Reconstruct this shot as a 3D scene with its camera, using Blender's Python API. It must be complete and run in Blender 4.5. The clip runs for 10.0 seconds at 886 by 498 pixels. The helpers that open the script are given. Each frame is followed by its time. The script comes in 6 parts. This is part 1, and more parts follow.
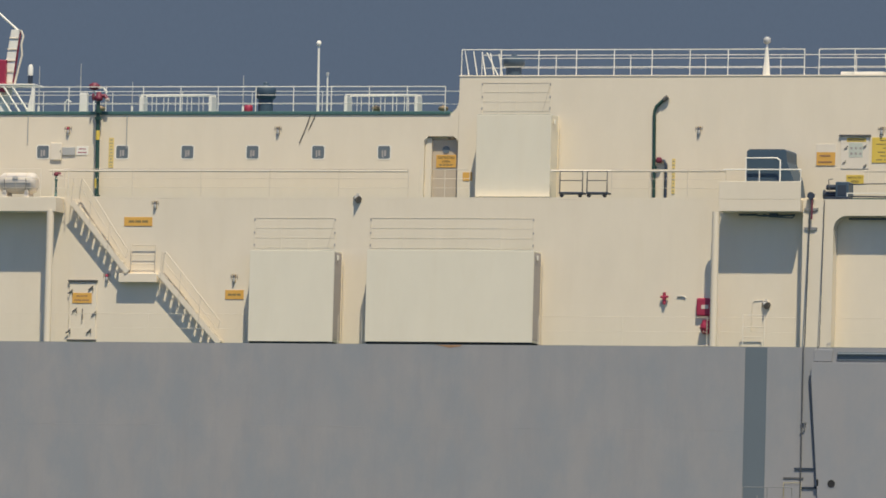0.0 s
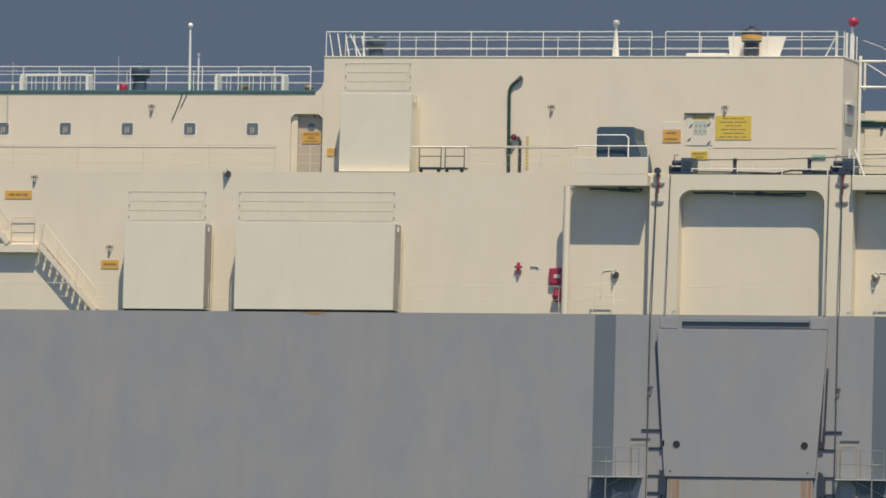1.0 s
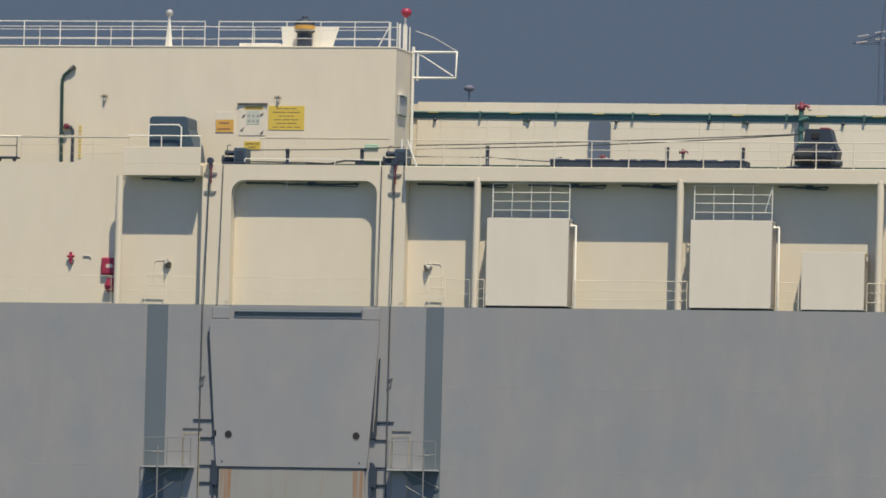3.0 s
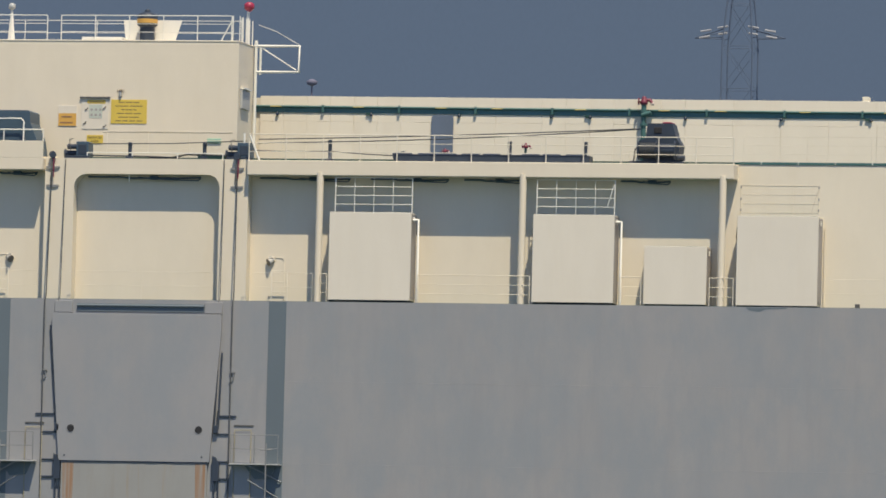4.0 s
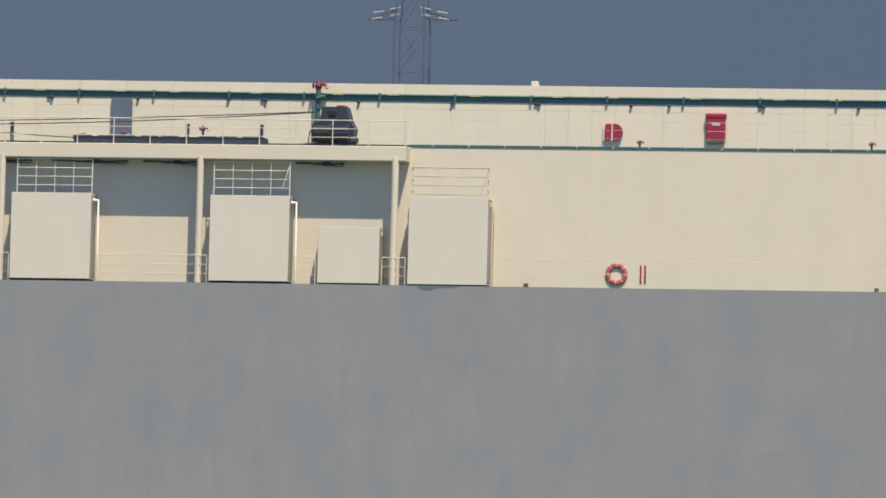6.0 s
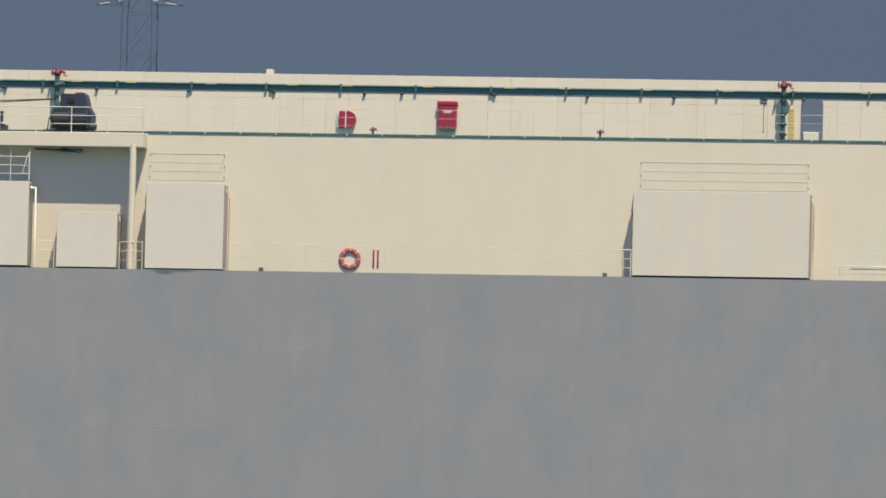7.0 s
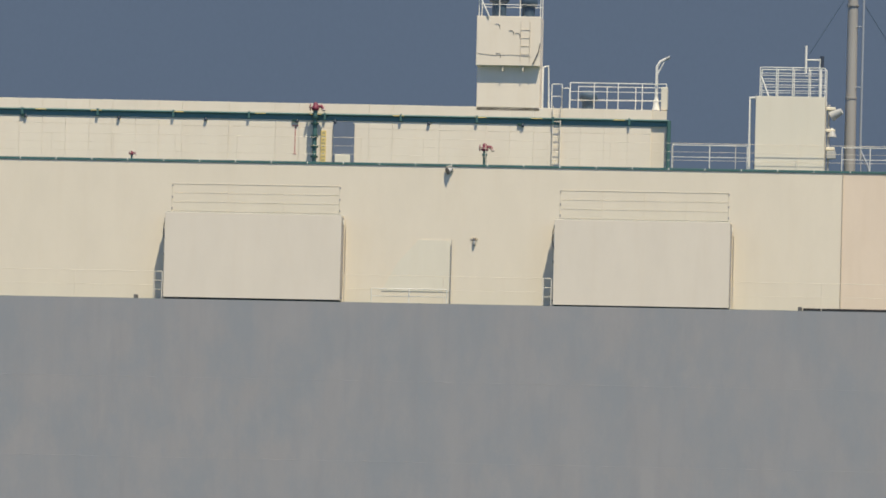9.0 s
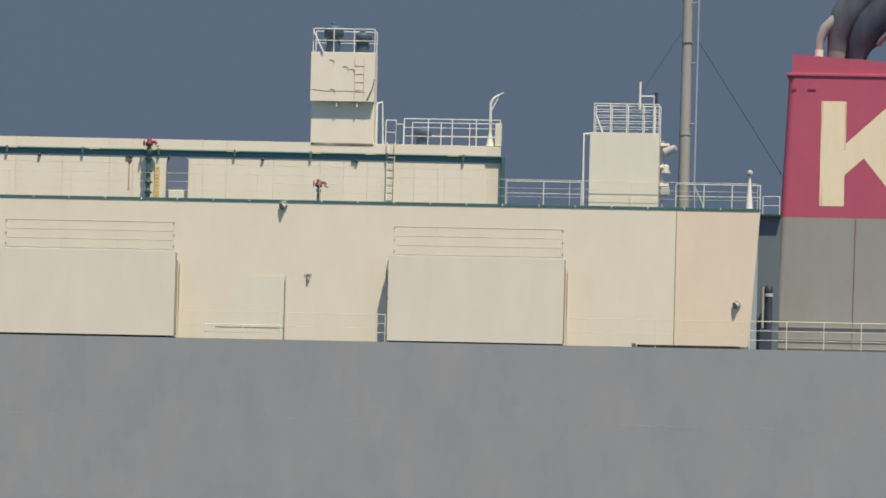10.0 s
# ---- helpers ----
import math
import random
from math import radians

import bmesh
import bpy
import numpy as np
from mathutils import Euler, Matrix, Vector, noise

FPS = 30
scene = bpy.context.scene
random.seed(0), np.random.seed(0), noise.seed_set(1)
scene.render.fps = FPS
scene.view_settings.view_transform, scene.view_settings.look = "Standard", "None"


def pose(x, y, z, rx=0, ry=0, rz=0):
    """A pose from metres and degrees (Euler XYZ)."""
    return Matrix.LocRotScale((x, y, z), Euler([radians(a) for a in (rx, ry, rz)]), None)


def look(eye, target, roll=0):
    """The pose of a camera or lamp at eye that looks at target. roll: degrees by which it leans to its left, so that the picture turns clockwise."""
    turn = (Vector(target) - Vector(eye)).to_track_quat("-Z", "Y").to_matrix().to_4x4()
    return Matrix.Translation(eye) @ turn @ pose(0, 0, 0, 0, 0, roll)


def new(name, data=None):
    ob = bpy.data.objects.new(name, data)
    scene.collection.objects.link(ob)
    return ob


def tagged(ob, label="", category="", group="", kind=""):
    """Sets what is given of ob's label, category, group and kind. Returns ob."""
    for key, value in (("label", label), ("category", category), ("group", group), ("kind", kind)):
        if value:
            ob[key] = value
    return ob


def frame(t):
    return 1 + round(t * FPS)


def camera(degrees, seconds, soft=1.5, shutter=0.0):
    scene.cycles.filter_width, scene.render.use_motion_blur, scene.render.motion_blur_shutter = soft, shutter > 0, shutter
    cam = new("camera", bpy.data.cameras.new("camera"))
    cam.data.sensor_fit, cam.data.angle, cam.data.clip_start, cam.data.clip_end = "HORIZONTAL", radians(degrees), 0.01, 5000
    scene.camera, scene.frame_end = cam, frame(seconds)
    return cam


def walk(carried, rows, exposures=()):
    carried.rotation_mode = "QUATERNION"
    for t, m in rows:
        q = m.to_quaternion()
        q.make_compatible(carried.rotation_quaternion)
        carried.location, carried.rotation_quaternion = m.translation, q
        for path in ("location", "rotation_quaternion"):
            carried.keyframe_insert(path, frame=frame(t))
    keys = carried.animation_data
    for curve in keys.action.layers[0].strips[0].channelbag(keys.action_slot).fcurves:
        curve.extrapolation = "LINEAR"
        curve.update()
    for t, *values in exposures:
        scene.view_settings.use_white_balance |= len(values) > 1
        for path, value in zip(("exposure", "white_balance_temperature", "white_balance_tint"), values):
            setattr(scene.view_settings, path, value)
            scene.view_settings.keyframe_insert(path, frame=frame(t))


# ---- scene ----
cam = camera(5.6104, 10.0, soft=1.7)
EYE = Vector((0.0, -330.0, 4.0))
LEAN = 1.45


def along(x, z, near):
    """The pose from the far quay towards a place on the ship's side; near: how much closer than the quay's edge."""
    target = Vector((x, 0.0, z))
    return look(target + (EYE - target) / near, target, LEAN)


walk(cam, [
    (0.0, along(-103.252, 27.363, 1.0527)),
    (0.1, along(-102.804, 27.262, 1.0411)),
    (0.2, along(-102.357, 27.161, 1.0297)),
    (0.3, along(-101.910, 27.059, 1.0185)),
    (0.4, along(-101.463, 26.958, 1.0075)),
    (0.5, along(-101.023, 26.849, 1.0000)),
    (0.8, along(-99.371, 26.486, 1.0000)),
    (1.0, along(-97.842, 26.324, 1.0000)),
    (1.2, along(-96.009, 26.242, 1.0000)),
    (1.5, along(-93.348, 26.212, 1.0000)),
    (1.8, along(-90.695, 26.205, 1.0000)),
    (2.0, along(-88.807, 26.184, 1.0000)),
    (2.2, along(-86.922, 26.172, 1.0000)),
    (2.5, along(-84.309, 26.135, 1.0000)),
    (2.8, along(-81.882, 26.109, 1.0000)),
    (3.0, along(-80.278, 26.074, 1.0000)),
    (3.2, along(-78.803, 26.045, 1.0000)),
    (4.3, along(-72.602, 25.876, 1.0000)),
    (4.5, along(-71.492, 25.858, 1.0000)),
    (4.8, along(-69.864, 25.802, 0.9995)),
    (5.0, along(-68.621, 25.770, 0.9992)),
    (5.2, along(-67.584, 25.707, 0.9967)),
    (6.3, along(-58.655, 25.106, 0.9620)),
    (6.5, along(-56.499, 24.990, 0.9557)),
    (6.8, along(-53.420, 24.892, 0.9557)),
    (7.0, along(-51.260, 24.851, 0.9557)),
    (7.2, along(-49.547, 24.821, 0.9557)),
    (7.5, along(-46.133, 24.765, 0.9557)),
    (7.7, along(-44.419, 24.754, 0.9557)),
    (8.0, along(-41.129, 24.770, 0.9557)),
    (8.2, along(-39.587, 24.841, 0.9557)),
    (8.5, along(-36.756, 25.153, 0.9557)),
    (8.7, along(-35.457, 25.402, 0.9557)),
    (9.0, along(-33.062, 25.995, 0.9557)),
    (9.2, along(-31.990, 26.306, 0.9557)),
    (9.5, along(-29.870, 26.884, 0.9557)),
    (9.7, along(-28.808, 27.122, 0.9557)),
    (10.0, along(-26.692, 27.498, 0.9557)),
], [(0.0, 0.07, 6620, 10), (0.5, 0.07, 6530, 10), (2.5, 0.07, 6530, 10), (4.5, 0.20, 6500, 10), (6.5, 0.24, 6500, 10), (10.0, 0.21, 6500, 10)])

# ---- daylight: high sun from the front, to the ship's stern side ----
SUN_FROM = Vector((math.sin(radians(29)) * math.cos(radians(65)), -math.cos(radians(29)) * math.cos(radians(65)), math.sin(radians(65))))
world = bpy.data.worlds.new("sky")
scene.world = world
world.use_nodes = True
wn = world.node_tree.nodes
sky = wn.new("ShaderNodeTexSky")
sky.sky_type, sky.sun_disc = "NISHITA", False
sky.sun_elevation, sky.sun_rotation = radians(65), radians(151)
sky.dust_density, sky.air_density = 0.3, 1.1
sky.ozone_density = 3.0
wn["Background"].inputs["Strength"].default_value = 0.078
clear = wn.new("ShaderNodeMix")
clear.data_type, clear.blend_type = "RGBA", "MULTIPLY"
clear.inputs[0].default_value, clear.inputs[7].default_value = 1.0, (0.98, 1.0, 1.21, 1.0)
world.node_tree.links.new(sky.outputs[0], clear.inputs[6])
world.node_tree.links.new(clear.outputs[2], wn["Background"].inputs[0])
sun = new("sun", bpy.data.lights.new("sun", "SUN"))
sun.data.energy, sun.data.angle, sun.data.color = 4.8, radians(0.55), (1.0, 0.897, 0.700)
sun.matrix_world = look(SUN_FROM * 200, (0, 0, 0))

# ---- materials ----
def ramp(nt, fac, stops):
    n = nt.nodes.new("ShaderNodeValToRGB")
    els = n.color_ramp.elements
    while len(els) < len(stops):
        els.new(0.5)
    for e, (p, c) in zip(els, stops):
        e.position, e.color = p, (*c, 1) if len(c) == 3 else c
    nt.links.new(fac, n.inputs[0])
    return n.outputs[0]


def noise_tex(nt, vec, scale, detail=4.0, rough=0.6):
    n = nt.nodes.new("ShaderNodeTexNoise")
    n.inputs["Scale"].default_value, n.inputs["Detail"].default_value, n.inputs["Roughness"].default_value = scale, detail, rough
    nt.links.new(vec, n.inputs["Vector"])
    return n.outputs["Fac"]


def stretched(nt, vec, sx, sy, sz):
    n = nt.nodes.new("ShaderNodeMapping")
    n.inputs["Scale"].default_value = (sx, sy, sz)
    nt.links.new(vec, n.inputs["Vector"])
    return n.outputs[0]


def mix(nt, fac, a, b, mode="MIX"):
    n = nt.nodes.new("ShaderNodeMix")
    n.data_type, n.blend_type = "RGBA", mode
    for sock, v in ((n.inputs[0], fac), (n.inputs[6], a), (n.inputs[7], b)):
        if hasattr(v, "is_output"):
            nt.links.new(v, sock)
        elif isinstance(v, tuple):
            sock.default_value = (*v, 1)
        else:
            sock.default_value = v
    return n.outputs[2]


def paint(name, colour, rough=0.5, tone=0.05, streak=0.0, rust=0.0, plates=0.0, metal=0.0, bump=0.15, bump_scale=3.0, random=0.0, mottle=0.0, dirt=(0.45, 0.36, 0.24)):
    """Weathered paint: soft cloudy tone, rain streaks that run down, a little rust, plates of uneven tone."""
    m = bpy.data.materials.new(name)
    m.use_nodes = True
    nt = m.node_tree
    b = nt.nodes["Principled BSDF"]
    b.inputs["Roughness"].default_value, b.inputs["Metallic"].default_value = rough, metal
    pos = nt.nodes.new("ShaderNodeNewGeometry").outputs["Position"]
    light = tuple(min(1.0, c * (1 + tone)) for c in colour)
    dark = tuple(c * (1 - tone) for c in colour)
    col = ramp(nt, noise_tex(nt, stretched(nt, pos, 1, 1, 0.45), 0.9, 6), [(0.3, dark), (0.7, light)])
    col = mix(nt, ramp(nt, noise_tex(nt, pos, 14, 3), [(0.35, (0, 0, 0)), (0.75, (0.35, 0.35, 0.35))]), col, tuple(c * (1 - tone * 0.8) for c in colour))
    if mottle:
        blot = noise_tex(nt, stretched(nt, pos, 0.55, 0.55, 0.3), 1.0, 7, 0.68)
        col = mix(nt, ramp(nt, blot, [(0.42, (0, 0, 0)), (0.62, (mottle, mottle, mottle))]), col, tuple(c * k for c, k in zip(colour, (0.83, 0.91, 0.97))))
    if plates:
        br = nt.nodes.new("ShaderNodeTexBrick")
        br.offset = 0.37
        for key, v in (("Scale", 1.0), ("Brick Width", 4.6), ("Row Height", 3.1), ("Mortar Size", 0.0), ("Bias", 0.0)):
            br.inputs[key].default_value = v
        br.inputs["Color1"].default_value, br.inputs["Color2"].default_value = (0, 0, 0, 1), (1, 1, 1, 1)
        xz = nt.nodes.new("ShaderNodeSeparateXYZ")
        nt.links.new(pos, xz.inputs[0])
        cb = nt.nodes.new("ShaderNodeCombineXYZ")
        nt.links.new(xz.outputs[0], cb.inputs[0])
        lift = nt.nodes.new("ShaderNodeMath")
        lift.inputs[1].default_value = 0.85
        nt.links.new(xz.outputs[2], lift.inputs[0])
        nt.links.new(lift.outputs[0], cb.inputs[1])
        nt.links.new(cb.outputs[0], br.inputs["Vector"])
        col = mix(nt, ramp(nt, br.outputs["Color"], [(0.0, (0, 0, 0)), (1.0, (plates, plates, plates))]), col, tuple(c * k for c, k in zip(colour, (0.84, 0.91, 0.97))))
    if streak:
        runs = noise_tex(nt, stretched(nt, pos, 1.9, 1.9, 0.22), 1.0, 5, 0.62)
        col = mix(nt, ramp(nt, runs, [(0.5, (0, 0, 0)), (0.78, (streak, streak, streak))]), col, tuple(c * d * 1.6 for c, d in zip(colour, dirt)))
    if rust:
        spots = noise_tex(nt, stretched(nt, pos, 1.8, 1.8, 0.35), 1.3, 8, 0.75)
        col = mix(nt, ramp(nt, spots, [(0.63, (0, 0, 0)), (0.8, (rust, rust, rust))]), col, (0.26, 0.13, 0.06))
    if random:
        info = nt.nodes.new("ShaderNodeObjectInfo").outputs["Random"]
        col = mix(nt, ramp(nt, info, [(0.0, (0, 0, 0)), (1.0, (random, random, random))]), col, tuple(c * 0.82 for c in colour))
    nt.links.new(col, b.inputs["Base Color"])
    if bump:
        bp = nt.nodes.new("ShaderNodeBump")
        bp.inputs["Strength"].default_value, bp.inputs["Distance"].default_value = bump, 0.02
        nt.links.new(noise_tex(nt, pos, bump_scale, 3), bp.inputs["Height"])
        nt.links.new(bp.outputs[0], b.inputs["Normal"])
    return m


CREAM = paint("cream_paint", (0.736, 0.651, 0.507), 0.55, 0.03, streak=0.06, rust=0.04)
PANEL = paint("panel_paint", (0.805, 0.718, 0.572), 0.5, 0.03, streak=0.12, random=0.2)
PALE = paint("pale_box_paint", (0.735, 0.680, 0.540), 0.5, 0.03, streak=0.08, rust=0.03)
CREAMAFT = paint("cream_after_paint", (0.755, 0.672, 0.525), 0.55, 0.03, streak=0.06, rust=0.04)
PALEAFT = paint("pale_after_box_paint", (0.725, 0.650, 0.530), 0.5, 0.03, streak=0.08, rust=0.03)
PALEMID = paint("pale_inner_box_paint", (0.735, 0.668, 0.552), 0.5, 0.03, streak=0.08, rust=0.03)
RAFTWHITE = paint("dull_raft_white", (0.60, 0.55, 0.48), 0.5, 0.05, streak=0.1, bump=0)
# dull grey for small fittings and the painted shade on box sides
DULLGREY = paint("side_shade_and_fittings_grey", (0.36, 0.33, 0.305), 0.6, 0.06, streak=0.15, bump=0)
MASTGREY = paint("mast_grey_paint", (0.33, 0.315, 0.285), 0.7, 0.06, streak=0.15, bump=0)
PINKISH = paint("buff_paint", (0.76, 0.625, 0.475), 0.6, 0.03, streak=0.10)
WHITE = paint("white_paint", (0.80, 0.77, 0.68), 0.45, 0.05, rust=0.06, bump=0)
GREY = paint("grey_hull_paint", (0.315, 0.304, 0.297), 0.55, 0.04, streak=0.6, plates=0.34, mottle=0.9, dirt=(0.52, 0.54, 0.56), rust=0.02)
RAMPGREY = paint("ramp_grey_paint", (0.318, 0.308, 0.303), 0.5, 0.03, streak=0.15, plates=0.2, mottle=0.7, dirt=(0.52, 0.54, 0.56), rust=0.03)
SHEET = paint("pale_grey_sheet", (0.305, 0.30, 0.28), 0.55, 0.05, streak=0.25, rust=0.12)
BAND = paint("blue_grey_band", (0.125, 0.155, 0.175), 0.6, 0.05, streak=0.2, dirt=(0.6, 0.6, 0.6))
GREEN = paint("green_deck_paint", (0.055, 0.135, 0.125), 0.5, 0.12, rust=0.10)
DKGREEN = paint("dark_green_paint", (0.018, 0.060, 0.048), 0.5, 0.12, rust=0.06)
BLUEGREY = paint("blue_grey_metal", (0.050, 0.085, 0.120), 0.5, 0.10, rust=0.05)
NAVY = paint("dark_machinery_paint", (0.035, 0.048, 0.070), 0.5, 0.2, rust=0.08)
STEEL = paint("weathered_steel", (0.16, 0.15, 0.135), 0.45, 0.2, metal=0.4, rust=0.2)
ROPE = paint("dark_wire_rope", (0.045, 0.050, 0.055), 0.7, 0.2)
# black for painted gap shade, and for casters and a winch hood
BLACK = paint("black_gap_shade_and_parts", (0.02, 0.02, 0.022), 0.8, 0.1)
RED = paint("red_paint", (0.33, 0.026, 0.062), 0.45, 0.08)
MAGENTA = paint("magenta_funnel_paint", (0.42, 0.075, 0.125), 0.6, 0.07, streak=0.30, rust=0.10, dirt=(0.5, 0.5, 0.5))
MAROON = paint("dark_red_paint", (0.17, 0.022, 0.045), 0.5, 0.1)
FUNGREY = paint("funnel_grey_paint", (0.285, 0.28, 0.248), 0.55, 0.05, streak=0.25, rust=0.06, dirt=(0.45, 0.42, 0.35))
CREAMMARK = paint("cream_mark_paint", (0.78, 0.66, 0.45), 0.6, 0.04, streak=0.25, rust=0.22)
ORANGE = paint("amber_sign", (0.66, 0.37, 0.08), 0.5, 0.05)
YELLOW = paint("yellow_sign", (0.66, 0.48, 0.08), 0.5, 0.06)
BUOYRED = paint("faded_red_buoy", (0.44, 0.115, 0.105), 0.6, 0.08, bump=0)
RUST = paint("rust_stain", (0.32, 0.185, 0.10), 0.8, 0.3, streak=0.4)
BRASS = paint("lamp_brass", (0.32, 0.24, 0.14), 0.45, 0.1, metal=0.3)
DOORTAN = paint("tan_door_paint", (0.52, 0.43, 0.32), 0.5, 0.04, streak=0.1)
INK = paint("dark_lettering", (0.24, 0.18, 0.07), 0.7, 0.05, bump=0)
GREYPLATE = paint("grey_plate", (0.42, 0.42, 0.40), 0.4, 0.05)
# far steel and hillside: distance haze is mixed into the base colours
PYLON = paint("haze_tinted_pylon_steel", (0.072, 0.100, 0.152), 0.8, 0.1, bump=0)
PYLONWHITE = paint("haze_tinted_white_markings", (0.32, 0.325, 0.345), 0.8, 0.05, bump=0)
HAZE = paint("haze_tinted_hillside", (0.060, 0.090, 0.143), 1.0, 0.03, bump=0)
DIMGREY = paint("dim_grey_paint", (0.22, 0.225, 0.225), 0.6, 0.08, rust=0.1)
RAILDARK = paint("weathered_rail_paint", (0.62, 0.545, 0.43), 0.6, 0.06, rust=0.15, bump=0)
# blue-grey picked for how the gap's wall face looks in shade
GAPGREY = paint("shaded_face_blue_grey", (0.30, 0.35, 0.40), 0.6, 0.05, streak=0.2)
RAILCREAM = paint("cream_rail_paint", (0.72, 0.65, 0.53), 0.5, 0.04, rust=0.08, bump=0)
SOOTBROWN = paint("browned_exhaust_steel", (0.185, 0.165, 0.150), 0.7, 0.25, streak=0.4)
TEAL = paint("teal_pipe_paint", (0.080, 0.185, 0.188), 0.5, 0.10, rust=0.06)
PALEYELLOW = paint("faded_yellow_band", (0.70, 0.54, 0.20), 0.6, 0.06)
FADEDOCHRE = paint("faded_ochre_paint", (0.36, 0.32, 0.20), 0.7, 0.1)
DOORBLUE = paint("blue_door_paint", (0.135, 0.168, 0.225), 0.5, 0.05, streak=0.2)
PAPERGREEN = paint("pale_green_paper", (0.50, 0.53, 0.45), 0.6, 0.05, bump=0)
BANDPALE = paint("faded_white_band", (0.62, 0.52, 0.46), 0.6, 0.05, bump=0)
MASTRAIL = paint("blue_grey_rail_paint", (0.30, 0.33, 0.36), 0.6, 0.06, bump=0)
SOOTNAVY = paint("blackened_exhaust_steel", (0.040, 0.048, 0.070), 0.8, 0.5, streak=0.3, dirt=(1.6, 1.3, 1.0))
SOOTGREY = paint("smoked_exhaust_steel", (0.105, 0.108, 0.122), 0.7, 0.5, streak=0.7, rust=0.12, dirt=(0.30, 0.33, 0.42))
# red steel with the distance haze mixed into its colour
HAZERED = paint("haze_tinted_red_steel", (0.150, 0.150, 0.205), 0.9, 0.05, bump=0)


def stained(name, colour, mark, lo, hi):
    """Paint with ragged rust runs that hang down."""
    m = paint(name, colour, 0.7, 0.05)
    nt = m.node_tree
    b = nt.nodes["Principled BSDF"]
    under = b.inputs["Base Color"].links[0].from_socket
    pos = nt.nodes.new("ShaderNodeNewGeometry").outputs["Position"]
    runs = noise_tex(nt, stretched(nt, pos, 7.0, 7.0, 0.28), 1.0, 6, 0.6)
    nt.links.new(mix(nt, ramp(nt, runs, [(lo, (0, 0, 0)), (hi, (0.85, 0.85, 0.85))]), under, mark), b.inputs["Base Color"])
    return m


RUSTRUN = stained("rust_run_paint", (0.305, 0.30, 0.28), (0.30, 0.16, 0.075), 0.36, 0.58)
FAINTRUN = stained("faint_rust_run_paint", (0.305, 0.30, 0.28), (0.34, 0.22, 0.10), 0.56, 0.86)
MARKRUN = stained("rusty_mark_paint", (0.78, 0.66, 0.45), (0.42, 0.22, 0.10), 0.40, 0.66)


def glassy(name, colour, rough=0.12):
    m = bpy.data.materials.new(name)
    m.use_nodes = True
    b = m.node_tree.nodes["Principled BSDF"]
    b.inputs["Base Color"].default_value, b.inputs["Roughness"].default_value = (*colour, 1), rough
    return m


GLASS = glassy("window_glass", (0.13, 0.155, 0.17), 0.2)


def water_material():
    m = bpy.data.materials.new("harbour_water")
    m.use_nodes = True
    nt = m.node_tree
    b = nt.nodes["Principled BSDF"]
    b.inputs["Base Color"].default_value, b.inputs["Roughness"].default_value, b.inputs["IOR"].default_value = (0.05, 0.085, 0.08, 1), 0.12, 1.33
    pos = nt.nodes.new("ShaderNodeNewGeometry").outputs["Position"]
    bp = nt.nodes.new("ShaderNodeBump")
    bp.inputs["Strength"].default_value, bp.inputs["Distance"].default_value = 0.6, 0.3
    nt.links.new(noise_tex(nt, pos, 0.5, 5), bp.inputs["Height"])
    nt.links.new(bp.outputs[0], b.inputs["Normal"])
    return m


WATER = water_material()

# ---- mesh helpers: x along the ship, y away from the quay, z up from the main deck, which lies 24 m over the water ----
DECK = 24.0


def shift(x, y, z):
    return Matrix.Translation((x, y, z + DECK))


def bx(bm, x0, x1, y0, y1, z0, z1, bevel=0.0):
    vs = [bm.verts.new((x, y, z)) for x in (x0, x1) for y in (y0, y1) for z in (z0, z1)]
    fs = [bm.faces.new([vs[i] for i in q]) for q in ((0, 1, 3, 2), (4, 6, 7, 5), (0, 4, 5, 1), (2, 3, 7, 6), (0, 2, 6, 4), (1, 5, 7, 3))]
    if bevel:
        bmesh.ops.bevel(bm, geom=list({e for f in fs for e in f.edges}), offset=bevel, segments=2, affect="EDGES", profile=0.5)
    return bm


def rod(bm, p, q, r, n=8, r2=None):
    p, q = Vector(p), Vector(q)
    axis = (q - p).normalized()
    side = axis.cross(Vector((0, 0, 1)) if abs(axis.z) < 0.9 else Vector((1, 0, 0))).normalized()
    up = axis.cross(side)
    r2 = r if r2 is None else r2
    rings = [[bm.verts.new(c + (side * math.cos(a) + up * math.sin(a)) * k) for a in (2 * math.pi * i / n for i in range(n))] for c, k in ((p, r), (q, r2))]
    for i in range(n):
        f = bm.faces.new((rings[0][i], rings[0][(i + 1) % n], rings[1][(i + 1) % n], rings[1][i]))
        f.smooth = n > 6
    bm.faces.new(rings[0][::-1])
    bm.faces.new(rings[1])
    return bm


def path(bm, pts, r, n=8):
    """One bent tube through the points, mitred at the bends."""
    pts = [Vector(p) for p in pts]
    dirs = [(b - a).normalized() for a, b in zip(pts, pts[1:])]
    side = dirs[0].cross(Vector((0.31, 0.87, 0.12))).normalized()
    rings = []
    for i, p in enumerate(pts):
        d = dirs[0] if i == 0 else dirs[-1] if i == len(dirs) else (dirs[i - 1] + dirs[i]).normalized()
        side = (side - d * side.dot(d)).normalized()
        up = d.cross(side)
        rings.append([bm.verts.new(p + (side * math.cos(a) + up * math.sin(a)) * r) for a in (2 * math.pi * k / n for k in range(n))])
    for a, b in zip(rings, rings[1:]):
        for k in range(n):
            bm.faces.new((a[k], a[(k + 1) % n], b[(k + 1) % n], b[k])).smooth = True
    bm.faces.new(rings[0][::-1])
    bm.faces.new(rings[-1])
    return bm


